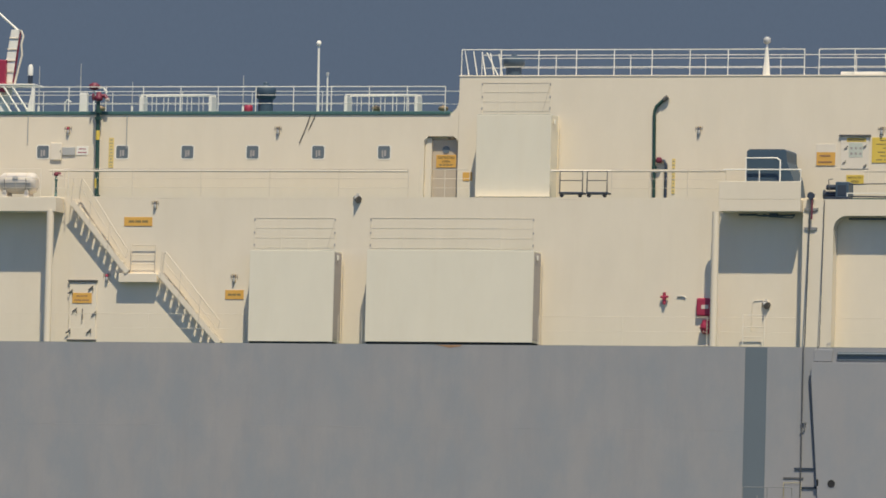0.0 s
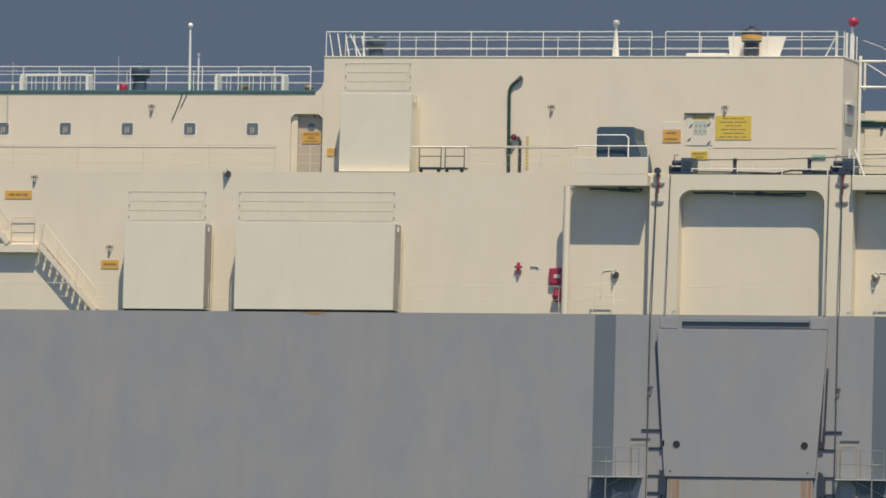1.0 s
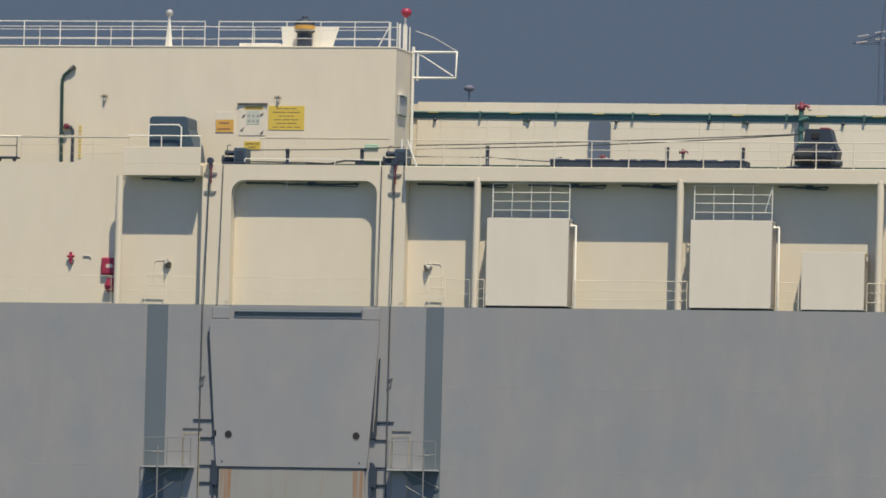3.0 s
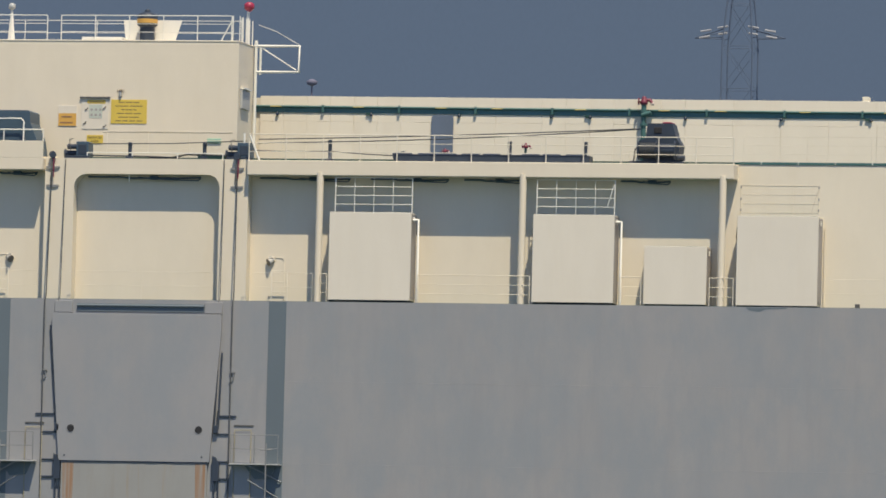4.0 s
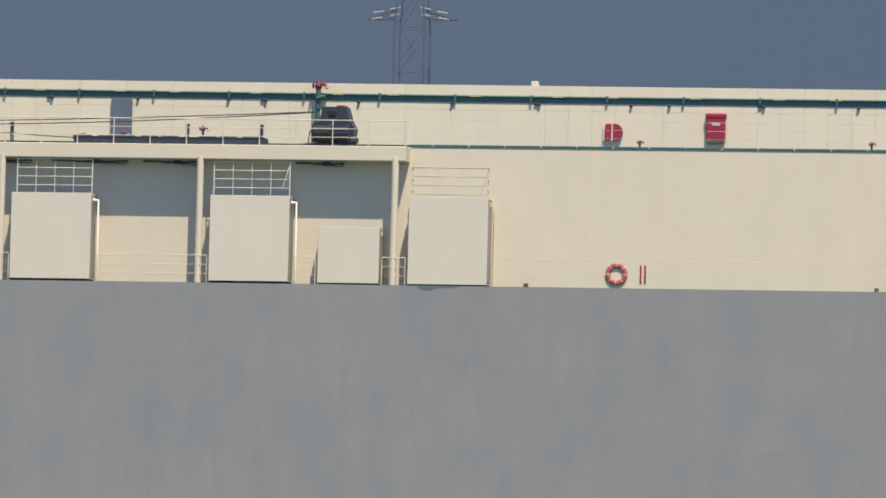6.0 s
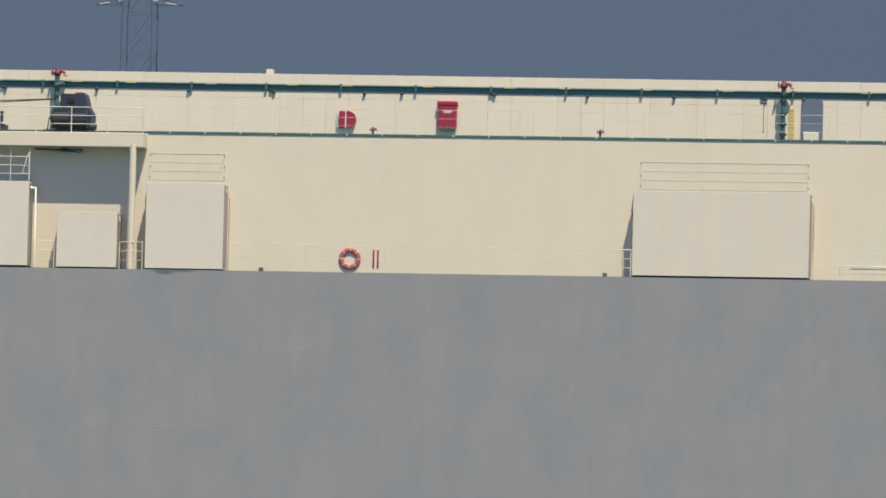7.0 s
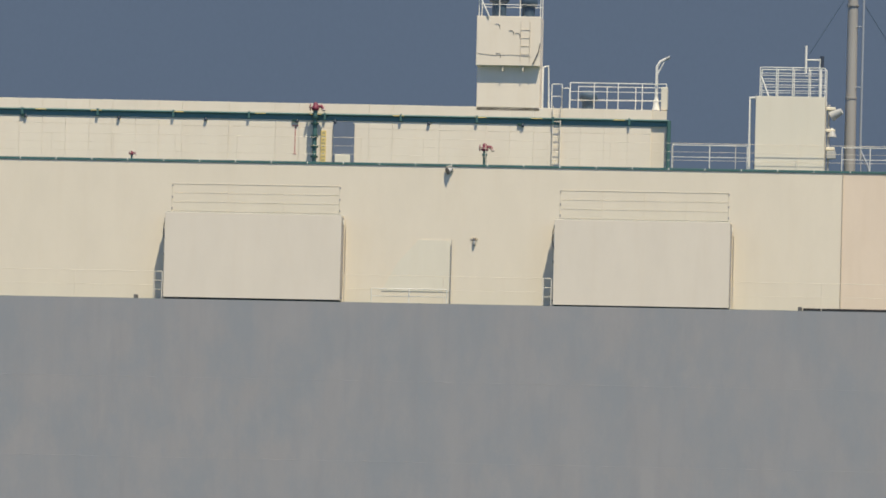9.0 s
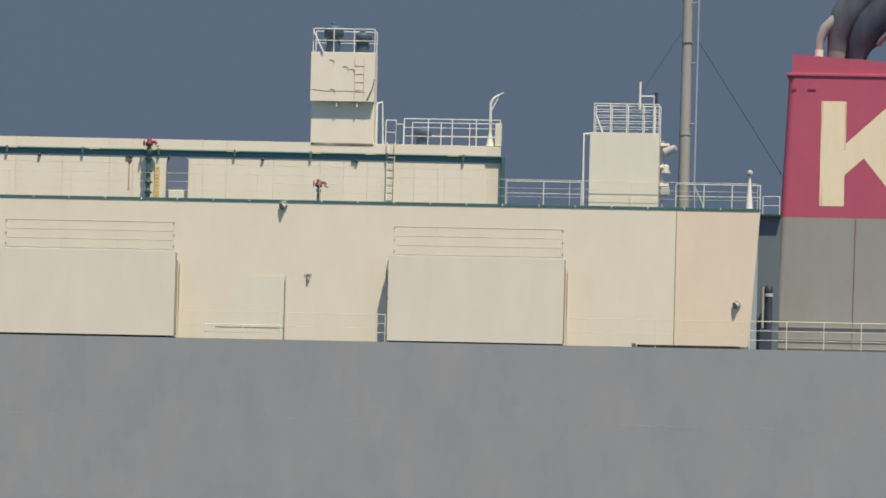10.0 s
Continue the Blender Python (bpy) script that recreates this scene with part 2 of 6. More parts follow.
def slab(bm, outline, y0, y1):
    """A plate in the ship's side plane: outline of (x, z), from y0 back to y1."""
    a = [bm.verts.new((x, y0, z)) for x, z in outline]
    b = [bm.verts.new((x, y1, z)) for x, z in outline]
    n = len(outline)
    bm.faces.new(a)
    bm.faces.new(b[::-1])
    for i in range(n):
        bm.faces.new((a[i], b[i], b[(i + 1) % n], a[(i + 1) % n]))
    return bm


def arc(cx, cz, r, a0, a1, n=8):
    return [(cx + r * math.cos(radians(a0 + (a1 - a0) * i / n)), cz + r * math.sin(radians(a0 + (a1 - a0) * i / n))) for i in range(n + 1)]


def round_rect(x0, x1, z0, z1, r, n=5):
    return arc(x1 - r, z1 - r, r, 0, 90, n) + arc(x0 + r, z1 - r, r, 90, 180, n) + arc(x0 + r, z0 + r, r, 180, 270, n) + arc(x1 - r, z0 + r, r, 270, 360, n)


def lathe(bm, profile, x, y, z, n=16):
    """Turned about the upright through (x, y, z): profile of (radius, height)."""
    rings = [[bm.verts.new((x + r * math.cos(2 * math.pi * i / n), y + r * math.sin(2 * math.pi * i / n), z + h)) for i in range(n)] for r, h in profile]
    for a, b in zip(rings, rings[1:]):
        for i in range(n):
            bm.faces.new((a[i], a[(i + 1) % n], b[(i + 1) % n], b[i])).smooth = True
    bm.faces.new(rings[0][::-1])
    bm.faces.new(rings[-1])
    return bm


def horn(bm, stations, n=20):
    """A swelling bent tube in one upright plane: stations of (x, y, z, radius)."""
    pts = [Vector(q[:3]) for q in stations]
    rings = []
    for i, c in enumerate(pts):
        d = (pts[min(i + 1, len(pts) - 1)] - pts[max(i - 1, 0)]).normalized()
        side = Vector((0, 1, 0))
        up = d.cross(side).normalized()
        rings.append([bm.verts.new(c + (side * math.cos(2 * math.pi * k / n) + up * math.sin(2 * math.pi * k / n)) * stations[i][3]) for k in range(n)])
    for a, b in zip(rings, rings[1:]):
        for k in range(n):
            bm.faces.new((a[k], a[(k + 1) % n], b[(k + 1) % n], b[k])).smooth = True
    bm.faces.new(rings[0][::-1])
    bm.faces.new(rings[-1])
    return bm


def lathe_along(bm, profile, c, d, n=16):
    """Turned about the line through c along d: profile of (radius, distance along d)."""
    side = d.cross(Vector((0, 0, 1))).normalized()
    up = side.cross(d)
    rings = [[bm.verts.new(c + d * h + (side * math.cos(2 * math.pi * i / n) + up * math.sin(2 * math.pi * i / n)) * r) for i in range(n)] for r, h in profile]
    for a, b in zip(rings, rings[1:]):
        for i in range(n):
            bm.faces.new((a[i], a[(i + 1) % n], b[(i + 1) % n], b[i])).smooth = True
    bm.faces.new(rings[0][::-1])
    bm.faces.new(rings[-1])
    return bm


def BM():
    return bmesh.new()


def link_mesh(name, bm, material, at):
    bmesh.ops.recalc_face_normals(bm, faces=bm.faces)
    for e in bm.edges:
        if len(e.link_faces) == 2 and e.link_faces[0].smooth != e.link_faces[1].smooth:
            e.smooth = False
    bm.transform(Matrix.Translation([-c for c in at]))
    me = bpy.data.meshes.new(name)
    bm.to_mesh(me)
    bm.free()
    me.materials.append(material)
    return me


def thing(name, x, y, z, label, category, group=""):
    """An empty at the thing's base; parts are built in ship coordinates round it."""
    ob = new(name)
    ob.empty_display_size = 0.2
    ob.matrix_world = shift(x, y, z)
    ob["base"] = (x, y, z)
    return tagged(ob, label, category, group)


def part(name, bm, material, parent, label=""):
    at = tuple(parent["base"])
    ob = new(name, link_mesh(name, bm, material, at))
    ob["base"] = at
    ob.parent = parent
    return tagged(ob, label)


def solid(name, bm, material, label, category="", group="", kind=""):
    """A thing or a piece of the setting that is one mesh, with its origin at its base."""
    lo = [min(v.co[i] for v in bm.verts) for i in range(3)]
    hi = [max(v.co[i] for v in bm.verts) for i in range(3)]
    at = ((lo[0] + hi[0]) / 2, (lo[1] + hi[1]) / 2, lo[2])
    ob = new(name, link_mesh(name, bm, material, at))
    ob.matrix_world = shift(*at)
    ob["base"] = at
    return tagged(ob, label, category, group, kind)


def lettering(text, x, z, y, size, parent):
    cu = bpy.data.curves.new("lettering", "FONT")
    cu.body, cu.size, cu.align_x, cu.align_y, cu.extrude = text, size, "CENTER", "CENTER", 0.003
    tmp = bpy.data.objects.new("lettering", cu)
    me = bpy.data.meshes.new_from_object(tmp)
    bpy.data.objects.remove(tmp)
    at = tuple(parent["base"])
    me.transform(Matrix.Translation((x - at[0], y - at[1], z - at[2])) @ Euler((radians(90), 0, 0)).to_matrix().to_4x4())
    me.materials.append(INK)
    ob = new("lettering", me)
    ob.parent = parent
    return ob


# ---- the setting ----
def hull_section(x, half, top, bottom):
    return [(x, 15.9 - half, bottom + 2.0), (x, 15.9 - half * 0.92, bottom), (x, 15.9 + half * 0.92, bottom), (x, 15.9 + half, bottom + 2.0), (x, 15.9 + half, top), (x, 15.9 - half, top)]


def build_hull():
    bm = BM()
    rings = []
    for x, half in ((-152, 6.0), (-148, 12.5), (-138, 15.6), (-128, 16.0), (-60, 16.0), (0, 16.0), (20, 15.4), (32, 11.0), (40, 3.0)):
        rings.append([bm.verts.new(p) for p in hull_section(x, half, -0.13, -30.0)])
    for a, b in zip(rings, rings[1:]):
        for i in range(6):
            bm.faces.new((a[i], a[(i + 1) % 6], b[(i + 1) % 6], b[i]))
    bm.faces.new(rings[0])
    bm.faces.new(rings[-1][::-1])
    return solid("hull", bm, GREY, "grey painted steel ship hull with faint rain streaks", "ship hull", kind="structure")


def setting():
    bm = BM()
    s = 2600
    for x, y in ((-s, -s), (s, -s), (s, s), (-s, s)):
        bm.verts.new((x, y, -DECK))
    bm.faces.new(bm.verts)
    solid("water", bm, WATER, "dull green harbour water round the ship", "water", kind="structure")
    # hillside that closes the view behind the ship, haze painted into its colour
    bm = BM()
    cols = []
    for i in range(61):
        a = radians(-75 + 150 * i / 60)
        d = 2350
        x, y = d * math.sin(a), d * math.cos(a)
        h = 420 + 50 * noise.noise((i * 0.17, 3, 0)) + 24 * noise.noise((i * 0.6, 7, 0))
        cols.append([bm.verts.new((x * (1 + k * 0.075), y * (1 + k * 0.075), -DECK - 2 + h * k)) for k in (0, 0.33, 0.66, 0.9, 1.0)])
    for a, b in zip(cols, cols[1:]):
        for j in range(4):
            bm.faces.new((a[j], b[j], b[j + 1], a[j + 1])).smooth = True
    solid("backdrop", bm, HAZE, "hillside behind the ship painted the blue-grey of distant haze", "backdrop", kind="structure")
    bm = BM()
    slab(bm, [(-700, -DECK - 3), (700, -DECK - 3), (700, -DECK + 1.5), (-700, -DECK + 1.5)], 560, 1500)
    solid("ground", bm, FUNGREY, "low grey shore beyond the harbour basin", "ground", kind="structure")

    build_hull()
    for x0, x1 in ((-128, -91.8), (-80.1, 10)):
        for z in (-3.15, -6.25):
            solid("weld_seam", rod(BM(), (x0, -0.0965, z), (x1, -0.0965, z), 0.007, 6), GREY, "faint welded seam between hull plates", "weld seam", kind="structure")
    # strip out of view, its dark green limits sunlight bouncing into the recess
    bm = bx(BM(), -128, 10, -0.06, 0.9, -0.13, -0.122)
    solid("deck_walkway", bm, DKGREEN, "dark green painted side walkway", "deck", kind="structure")
    # lower wall behind the walkway
    bm = slab(BM(), [(-126, -0.13), (-63.3, -0.13), (-63.3, 5.25), (-126, 5.25)], 0.9, 1.2)
    solid("wall_lower", bm, CREAM, "cream painted steel deckhouse side wall", "wall", kind="structure")
    bm = slab(BM(), [(-63.3, -0.13), (-17.79, -0.13), (-17.79, 5.25), (-63.3, 5.25)], 0.9, 1.2)
    solid("wall_lower_after", bm, CREAMAFT, "yellowish cream painted after side wall", "wall", kind="structure")
    bm = slab(BM(), [(-17.77, 0.02), (-14.92, 0.02), (-14.58, 5.25), (-17.77, 5.25)], 0.9, 1.2)
    solid("wall_stern", bm, PINKISH, "buff painted steel wall panel by the funnel", "wall", kind="structure")
    # the face that turns inboard beside the funnel; its shade tone is in the colour
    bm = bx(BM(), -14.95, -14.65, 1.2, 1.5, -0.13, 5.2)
    solid("wall_return", bm, GAPGREY, "inboard wall face by the funnel, coloured blue-grey for its shade", "wall", kind="structure")
    bm = BM()
    bx(bm, -126, -17.6, 1.21, 31, 5.25, 5.33)
    bx(bm, -88.9, -14.62, 0.9, 1.2, 5.255, 5.33)
    bx(bm, -14.7, -13.9, 3.4, 3.95, 5.255, 5.335)
    solid("deck_upper", bm, DKGREEN, "green painted upper deck plating", "deck", kind="structure")
    bm = bx(BM(), -126, -88.92, 0.9, 1.2, 5.252, 5.325)
    solid("deck_edge_forward", bm, CREAM, "cream painted deck edge plate", "deck edge", kind="structure")
    # accommodation front with the small windows
    outline = [(-126, 5.33), (-104.73, 5.33), (-104.73, 7.5), (-104.57, 7.66), (-103.62, 7.66), (-103.44, 7.5), (-103.44, 8.45), (-126, 8.45)]
    bm = slab(BM(), outline, 2.1, 2.4)
    solid("wall_windows", bm, CREAM, "cream painted wall with a row of small windows", "wall", kind="structure")
    bm = bx(BM(), -126, -103.9, 2.4, 29, 5.34, 8.4)
    solid("wall_forward_block", bm, CREAM, "cream deckhouse block behind the window wall", "wall", kind="structure")
    bm = bx(BM(), -126, -103.75, 2.06, 29, 8.45, 8.58, 0.02)
    solid("roof_gutter", bm, GREEN, "green painted roof edge gutter", "roof edge", kind="structure")
    # tall casing with the filleted corner
    fillet = [(-103.44 - 0.55 + 0.55 * math.sin(radians(a)), 8.45 + 0.55 - 0.55 * math.cos(radians(a))) for a in range(0, 91, 10)]
    outline = [(-103.43, 5.33), (-82.8, 5.33), (-82.8, 9.84), (-103.43, 9.84)]
    bm = slab(BM(), outline, 2.1, 4.5)
    solid("wall_casing", bm, CREAM, "tall cream painted casing wall", "wall", kind="structure")
    bm = slab(BM(), fillet + [(-103.435, 9.2), (-103.435, 8.45)], 2.11, 2.4)
    solid("trim_fillet", bm, CREAM, "curved cream plate at the casing's corner", "trim", kind="structure")
    bm = bx(BM(), -103.2, -92.0, 4.5, 28, 5.34, 9.6)
    solid("wall_casing_block", bm, CREAM, "cream casing block across the ship", "wall", kind="structure")
    bm = bx(BM(), -103.45, -82.78, 2.08, 4.52, 9.84, 9.9, 0.015)
    solid("roof_casing", bm, CREAM, "cream roof plate of the casing", "roof", kind="structure")
    # side platforms, portal and beams
    bm = bx(BM(), -126, -118.27, 0, 0.9, 4.69, 5.24, 0.02)
    solid("platform_raft", bm, CREAM, "cream overhanging side platform under the life raft", "platform", kind="structure")
    bm = bx(BM(), -92.88, -89.83, 0, 0.9, 4.77, 5.2, 0.015)
    solid("platform_lookout", bm, CREAM, "cream overhanging lookout platform", "platform", kind="structure")
    bm = bx(BM(), -92.88, -89.83, 0, 0.06, 5.2, 5.86, 0.012)
    solid("bulwark", bm, CREAM, "cream solid bulwark of the lookout platform", "bulwark", kind="structure")
    o = 0.5
    inner = [(-82.98, -0.12)] + arc(-82.98 - o, 4.65 - o, o, 0, 90) + arc(-88.67 + o, 4.65 - o, o, 90, 180) + [(-88.67, -0.12)]
    outer = [(-89.81, -0.12), (-89.81, 5.24), (-81.86, 5.24), (-81.86, -0.12)]
    bm = slab(BM(), inner + outer, 0.34, 0.88)
    solid("portal_frame", bm, CREAM, "cream steel portal frame over the ramp bay", "frame", kind="structure")
    bm = bx(BM(), -81.84, -63.18, 0, 0.88, 4.64, 5.2, 0.02)
    solid("beam_walkway", bm, CREAM, "cream deck-edge beam on round pillars", "beam", kind="structure")
    for x in (-118.5, -92.99, -79.02, -71.21, -63.59):
        bm = rod(BM(), (x, 0.085, -0.13), (x, 0.085, 4.75), 0.135, 20)
        solid("pillar", bm, CREAM, "round cream pillar under the side platform", "pillar", "pillars along the side")
    # green edge along the after deck
    bm = BM()
    bx(bm, -63.16, -14.6, 0.872, 0.897, 5.25, 5.345, 0.006)
    solid("deck_edge", bm, GREEN, "green painted gutter bar along the deck edge", "deck edge", kind="structure")
    # panelled deckhouse, backing; its panels come last
    bm = BM()
    lo = [bm.verts.new((x, y, 5.33)) for x, y in ((-86, 6.54), (-25.05, 6.54), (-28.5, 26), (-86, 26))]
    hi = [bm.verts.new((v.co.x, v.co.y, 8.10 if v.co.x < -80 else 8.02)) for v in lo]
    bm.faces.new(lo[::-1])
    bm.faces.new(hi)
    for i in range(4):
        bm.faces.new((lo[i], lo[(i + 1) % 4], hi[(i + 1) % 4], hi[i]))
    solid("wall_panelled", bm, CREAM, "cream deckhouse wall of joined square panels", "wall", kind="structure")


setting()

# ---- kinds of things ----
def railing(x0, x1, y, z0, h, rails, spacing, label, group="guard rails", r=0.0175, mat=None):
    mat = mat or WHITE
    ob = thing("railing", (x0 + x1) / 2, y, z0, label, "railing", group)
    n = max(1, round((x1 - x0) / spacing))
    for i in range(n + 1):
        x = x0 + (x1 - x0) * i / n
        part("post", rod(BM(), (x, y, z0), (x, y, z0 + h), r * 1.15, 8), mat, ob)
    for k in range(rails):
        z = z0 + h * (1 - k / rails)
        part("rail", rod(BM(), (x0, y, z), (x1, y, z), r if k == 0 else r * 0.7, 8), mat, ob)
    return ob


def cage(x0, x1, y, z0, z1, posts, brace, label, mat=None, soft=None):
    """The open rail frame on top of a ventilation box."""
    ob = thing("rail_cage", (x0 + x1) / 2, y, z0, label, "rail frame", "rail frames over the boxes")
    w = 0.014 if mat else 0.008
    mat = mat or RAILDARK
    for i in range(posts):
        x = x0 + (x1 - x0) * i / (posts - 1)
        inner = 0 < i < posts - 1
        part("post", rod(BM(), (x, y, z0 - 0.31), (x, y, z1), w if inner else w * 1.6, 8), soft or mat, ob)
        if not inner:
            for z in (z0 + 0.1, (z0 + z1) / 2, z1 - 0.06):
                part("cleat", bx(BM(), x - 0.022, x + 0.026, y - 0.016, y + 0.003, z - 0.04, z + 0.05, 0.005), DULLGREY if mat is RAILDARK else mat, ob)
    for k in range(4):
        z = z0 + (z1 - z0) * k / 3
        part("rail", rod(BM(), (x0, y, z), (x1, y, z), w if k == 3 or not soft else w * 0.55, 8), mat if k == 3 else soft or mat, ob)
    if brace:
        part("brace", rod(BM(), (x1 - 0.28, y, z0), (x1 - 0.03, y, z1 - 0.15), w * 1.3, 8), mat, ob)
    return ob


def vent_box(x0, x1, y0, y1, z0, z1, label, duct=False, coat=None):
    ob = thing("ventilation_box", (x0 + x1) / 2, y1, z0, label, "ventilation box", "ventilation boxes on the side")
    part("body", bx(BM(), x0, x1, y0, y1, z0 - 0.05, z1, 0.010), coat or PALE, ob)
    # black strip paints the shade in the gap below the body
    part("base_frame", bx(BM(), x0 + 0.04, x1 - 0.04, y0 + 0.03, y1, z0 - 0.12, z0 - 0.052), BLACK, ob, "black strip for the shaded gap under the box")
    # added plate, out of view: keeps sunlit tops from brightening the wall
    part("top_plate", bx(BM(), x0 + 0.03, x1 - 0.03, y0 + 0.03, y1 - 0.01, z1 + 0.001, z1 + 0.006), DKGREEN, ob, "unseen dark green plate added to cut bounce off the top")
    # added grey sheet and strips darken the box's right side like shade
    if z0 < 4:
        grille = part("grille", bx(BM(), x1 + 0.002, x1 + 0.012, y0 + 0.05, y1 - 0.05, z0 + 0.03, z1 - 0.06), DULLGREY, ob, "grey sheet painting shade on the box's right side")
        n = int((z1 - z0) / 0.2)
        for i in range(n):
            z = z0 + 0.08 + (z1 - z0 - 0.2) * i / n
            part("slat", bx(BM(), x1 + 0.0125, x1 + 0.0155, y0 + 0.09, y1 - 0.09, z, z + 0.12), DULLGREY, grille)
    for z in (z0 + 0.12, (z0 + z1) / 2, z1 - 0.25):
        if z > z1 - 0.3:
            part("hinge", bx(BM(), x1 + 0.030, x1 + 0.06, y0 + 0.25, y0 + 0.4, z - 0.09, z + 0.09, 0.008), WHITE, ob)
        part("clamp", bx(BM(), x0 - 0.05, x0 - 0.004, y0 + 0.25, y0 + 0.36, z - 0.06, z + 0.06, 0.008), STEEL, ob)
    part("drain_pipe", path(BM(), [(x1 + 0.10, y1 - 0.06, z0 - 0.1), (x1 + 0.10, y1 - 0.06, z1 - 0.35)], 0.02), CREAM, ob)
    if z0 < 1 and z1 > 3:
        part("hand_hoop", path(BM(), [(x0 - 0.02, y1 - 0.35, z1 - 1.2), (x0 - 0.13, y1 - 0.35, z1 - 0.75), (x0 - 0.10, y1 - 0.35, z1 - 0.4), (x0 - 0.04, y1 - 0.35, z1 - 0.25)], 0.02, 6), STEEL, ob)
    if duct:
        part("duct", path(BM(), [(x1 + 0.22, 0.25, -0.13), (x1 + 0.22, 0.25, 3.0), (x1 + 0.02, 0.25, 3.0)], 0.058, 10), WHITE, ob, "bent white duct pipe")
    return ob


def wall_lamp(x, y, z, cap=None):
    ob = thing("wall_lamp", x, y, z - 0.16, "small brass bulkhead lamp in a wire guard", "lamp", "bulkhead lamps")
    part("bracket", path(BM(), [(x - 0.13, y - 0.03, z + 0.05), (x - 0.13, y - 0.03, z + 0.14), (x + 0.13, y - 0.03, z + 0.14), (x + 0.13, y - 0.03, z + 0.05)], 0.01, 6), BRASS, ob)
    part("plate", bx(BM(), x - 0.06, x + 0.06, y - 0.03, y, z - 0.12, z + 0.16, 0.01), BRASS, ob)
    part("glass", lathe(BM(), [(0.03, -0.15), (0.05, -0.11), (0.055, 0.0), (0.045, 0.04)], x, y - 0.055, z, 12), GREYPLATE, ob)
    part("cap", lathe(BM(), [(0.055, 0.04), (0.055, 0.09), (0.03, 0.14)], x, y - 0.055, z, 12), cap or STEEL, ob)
    return ob


def floodlight(x, y, z, side=-1, arm=True):
    ob = thing("floodlight", x, y, z, "round grey floodlight on a bent bracket", "floodlight", "floodlights")
    d = Vector((side * 0.75, -0.55, -0.35)).normalized()
    c = Vector((x, y - 0.085, z))
    lamp = part("housing", lathe_along(BM(), [(0.045, -0.17), (0.075, -0.15), (0.085, -0.05), (0.125, 0.05), (0.125, 0.085)], c, d), GREYPLATE, ob)
    part("rim", lathe_along(BM(), [(0.128, 0.07), (0.138, 0.075), (0.138, 0.1), (0.115, 0.1)], c, d), STEEL, lamp)
    part("lens", lathe_along(BM(), [(0.112, 0.086), (0.08, 0.094)], c, d), GLASS, lamp)
    part("cooling_fin", lathe_along(BM(), [(0.088, -0.12), (0.095, -0.115), (0.095, -0.1), (0.088, -0.095)], c, d), STEEL, lamp)
    part("yoke", path(BM(), [(x - 0.12, y - 0.085, z - 0.02), (x - 0.10, y - 0.06, z + 0.15), (x + 0.10, y - 0.06, z + 0.15), (x + 0.12, y - 0.085, z - 0.02)], 0.013, 6), RAILCREAM, ob)
    part("wall_plate", bx(BM(), x - 0.05, x + 0.05, y - 0.05, y, z + 0.1, z + 0.2, 0.006), GREYPLATE, ob)
    if arm:
        part("arm", path(BM(), [(x - side * 0.06, y - 0.012, z + 0.17), (x - side * 0.45, y - 0.012, z + 0.14), (x - side * 0.53, y - 0.012, z + 0.04), (x - side * 0.55, y - 0.012, z - 0.95)], 0.012, 6), RAILCREAM, ob)
    return ob


def valve_head(x, y, z, parent, mat, scale=1.0):
    """A squat valve with a side handwheel."""
    k = scale
    body = part("valve", lathe(BM(), [(0.09 * k, 0), (0.13 * k, 0.03 * k), (0.13 * k, 0.12 * k), (0.08 * k, 0.17 * k), (0.08 * k, 0.24 * k), (0.05 * k, 0.28 * k)], x, y, z, 14), mat, parent)
    part("outlet", path(BM(), [(x, y, z + 0.15 * k), (x + 0.2 * k, y, z + 0.16 * k), (x + 0.27 * k, y, z + 0.06 * k)], 0.06 * k, 10), mat, body)
    part("wheel", rod(BM(), (x - 0.19 * k, y, z + 0.12 * k), (x - 0.16 * k, y, z + 0.12 * k), 0.12 * k, 14), mat, body)
    part("spindle", rod(BM(), (x - 0.22 * k, y, z + 0.12 * k), (x, y, z + 0.12 * k), 0.022 * k, 6), STEEL, body)
    part("outlet_cap", rod(BM(), (x + 0.24 * k, y - 0.01, z + 0.04 * k), (x + 0.34 * k, y - 0.01, z + 0.04 * k), 0.055 * k, 10), BANDPALE, body)
    return body


def sign(name, x0, x1, y, z0, z1, mat, label, lines=(), bars=0, bar_mat=None):
    ob = thing(name, (x0 + x1) / 2, y, z0, label, "sign")
    plate = part("plate", bx(BM(), x0, x1, y - 0.02, y, z0, z1, 0.006), mat, ob)
    n = len(lines) + bars
    for i in range(n):
        z = z1 - (z1 - z0) * (i + 0.75) / (n + 0.5)
        if i < len(lines):
            lettering(lines[i], (x0 + x1) / 2, z, y - 0.026, min((z1 - z0) / (n + 0.5) * 0.95, (x1 - x0) / max(3, len(lines[i])) * 1.5), plate)
        else:
            tall = x1 - x0 < (z1 - z0) * 0.5
            w = (x1 - x0) * ((0.30, 0.40, 0.22, 0.36)[i % 4] if bars > 1 else 0.36)
            t = (z1 - z0) / (n + 0.5) * (0.18 if tall or bars == 1 else 0.13)
            words = 1 if tall else (3, 2, 4)[i % 3]
            cuts = [-1 + 2 * k / words for k in range(words + 1)]
            for a, b in zip(cuts, cuts[1:]):
                part("text_bar", bx(BM(), (x0 + x1) / 2 + w * (a + 0.05), (x0 + x1) / 2 + w * (b - 0.05), y - 0.023, y - 0.0195, z - t, z + t), bar_mat or INK, plate)
    return ob


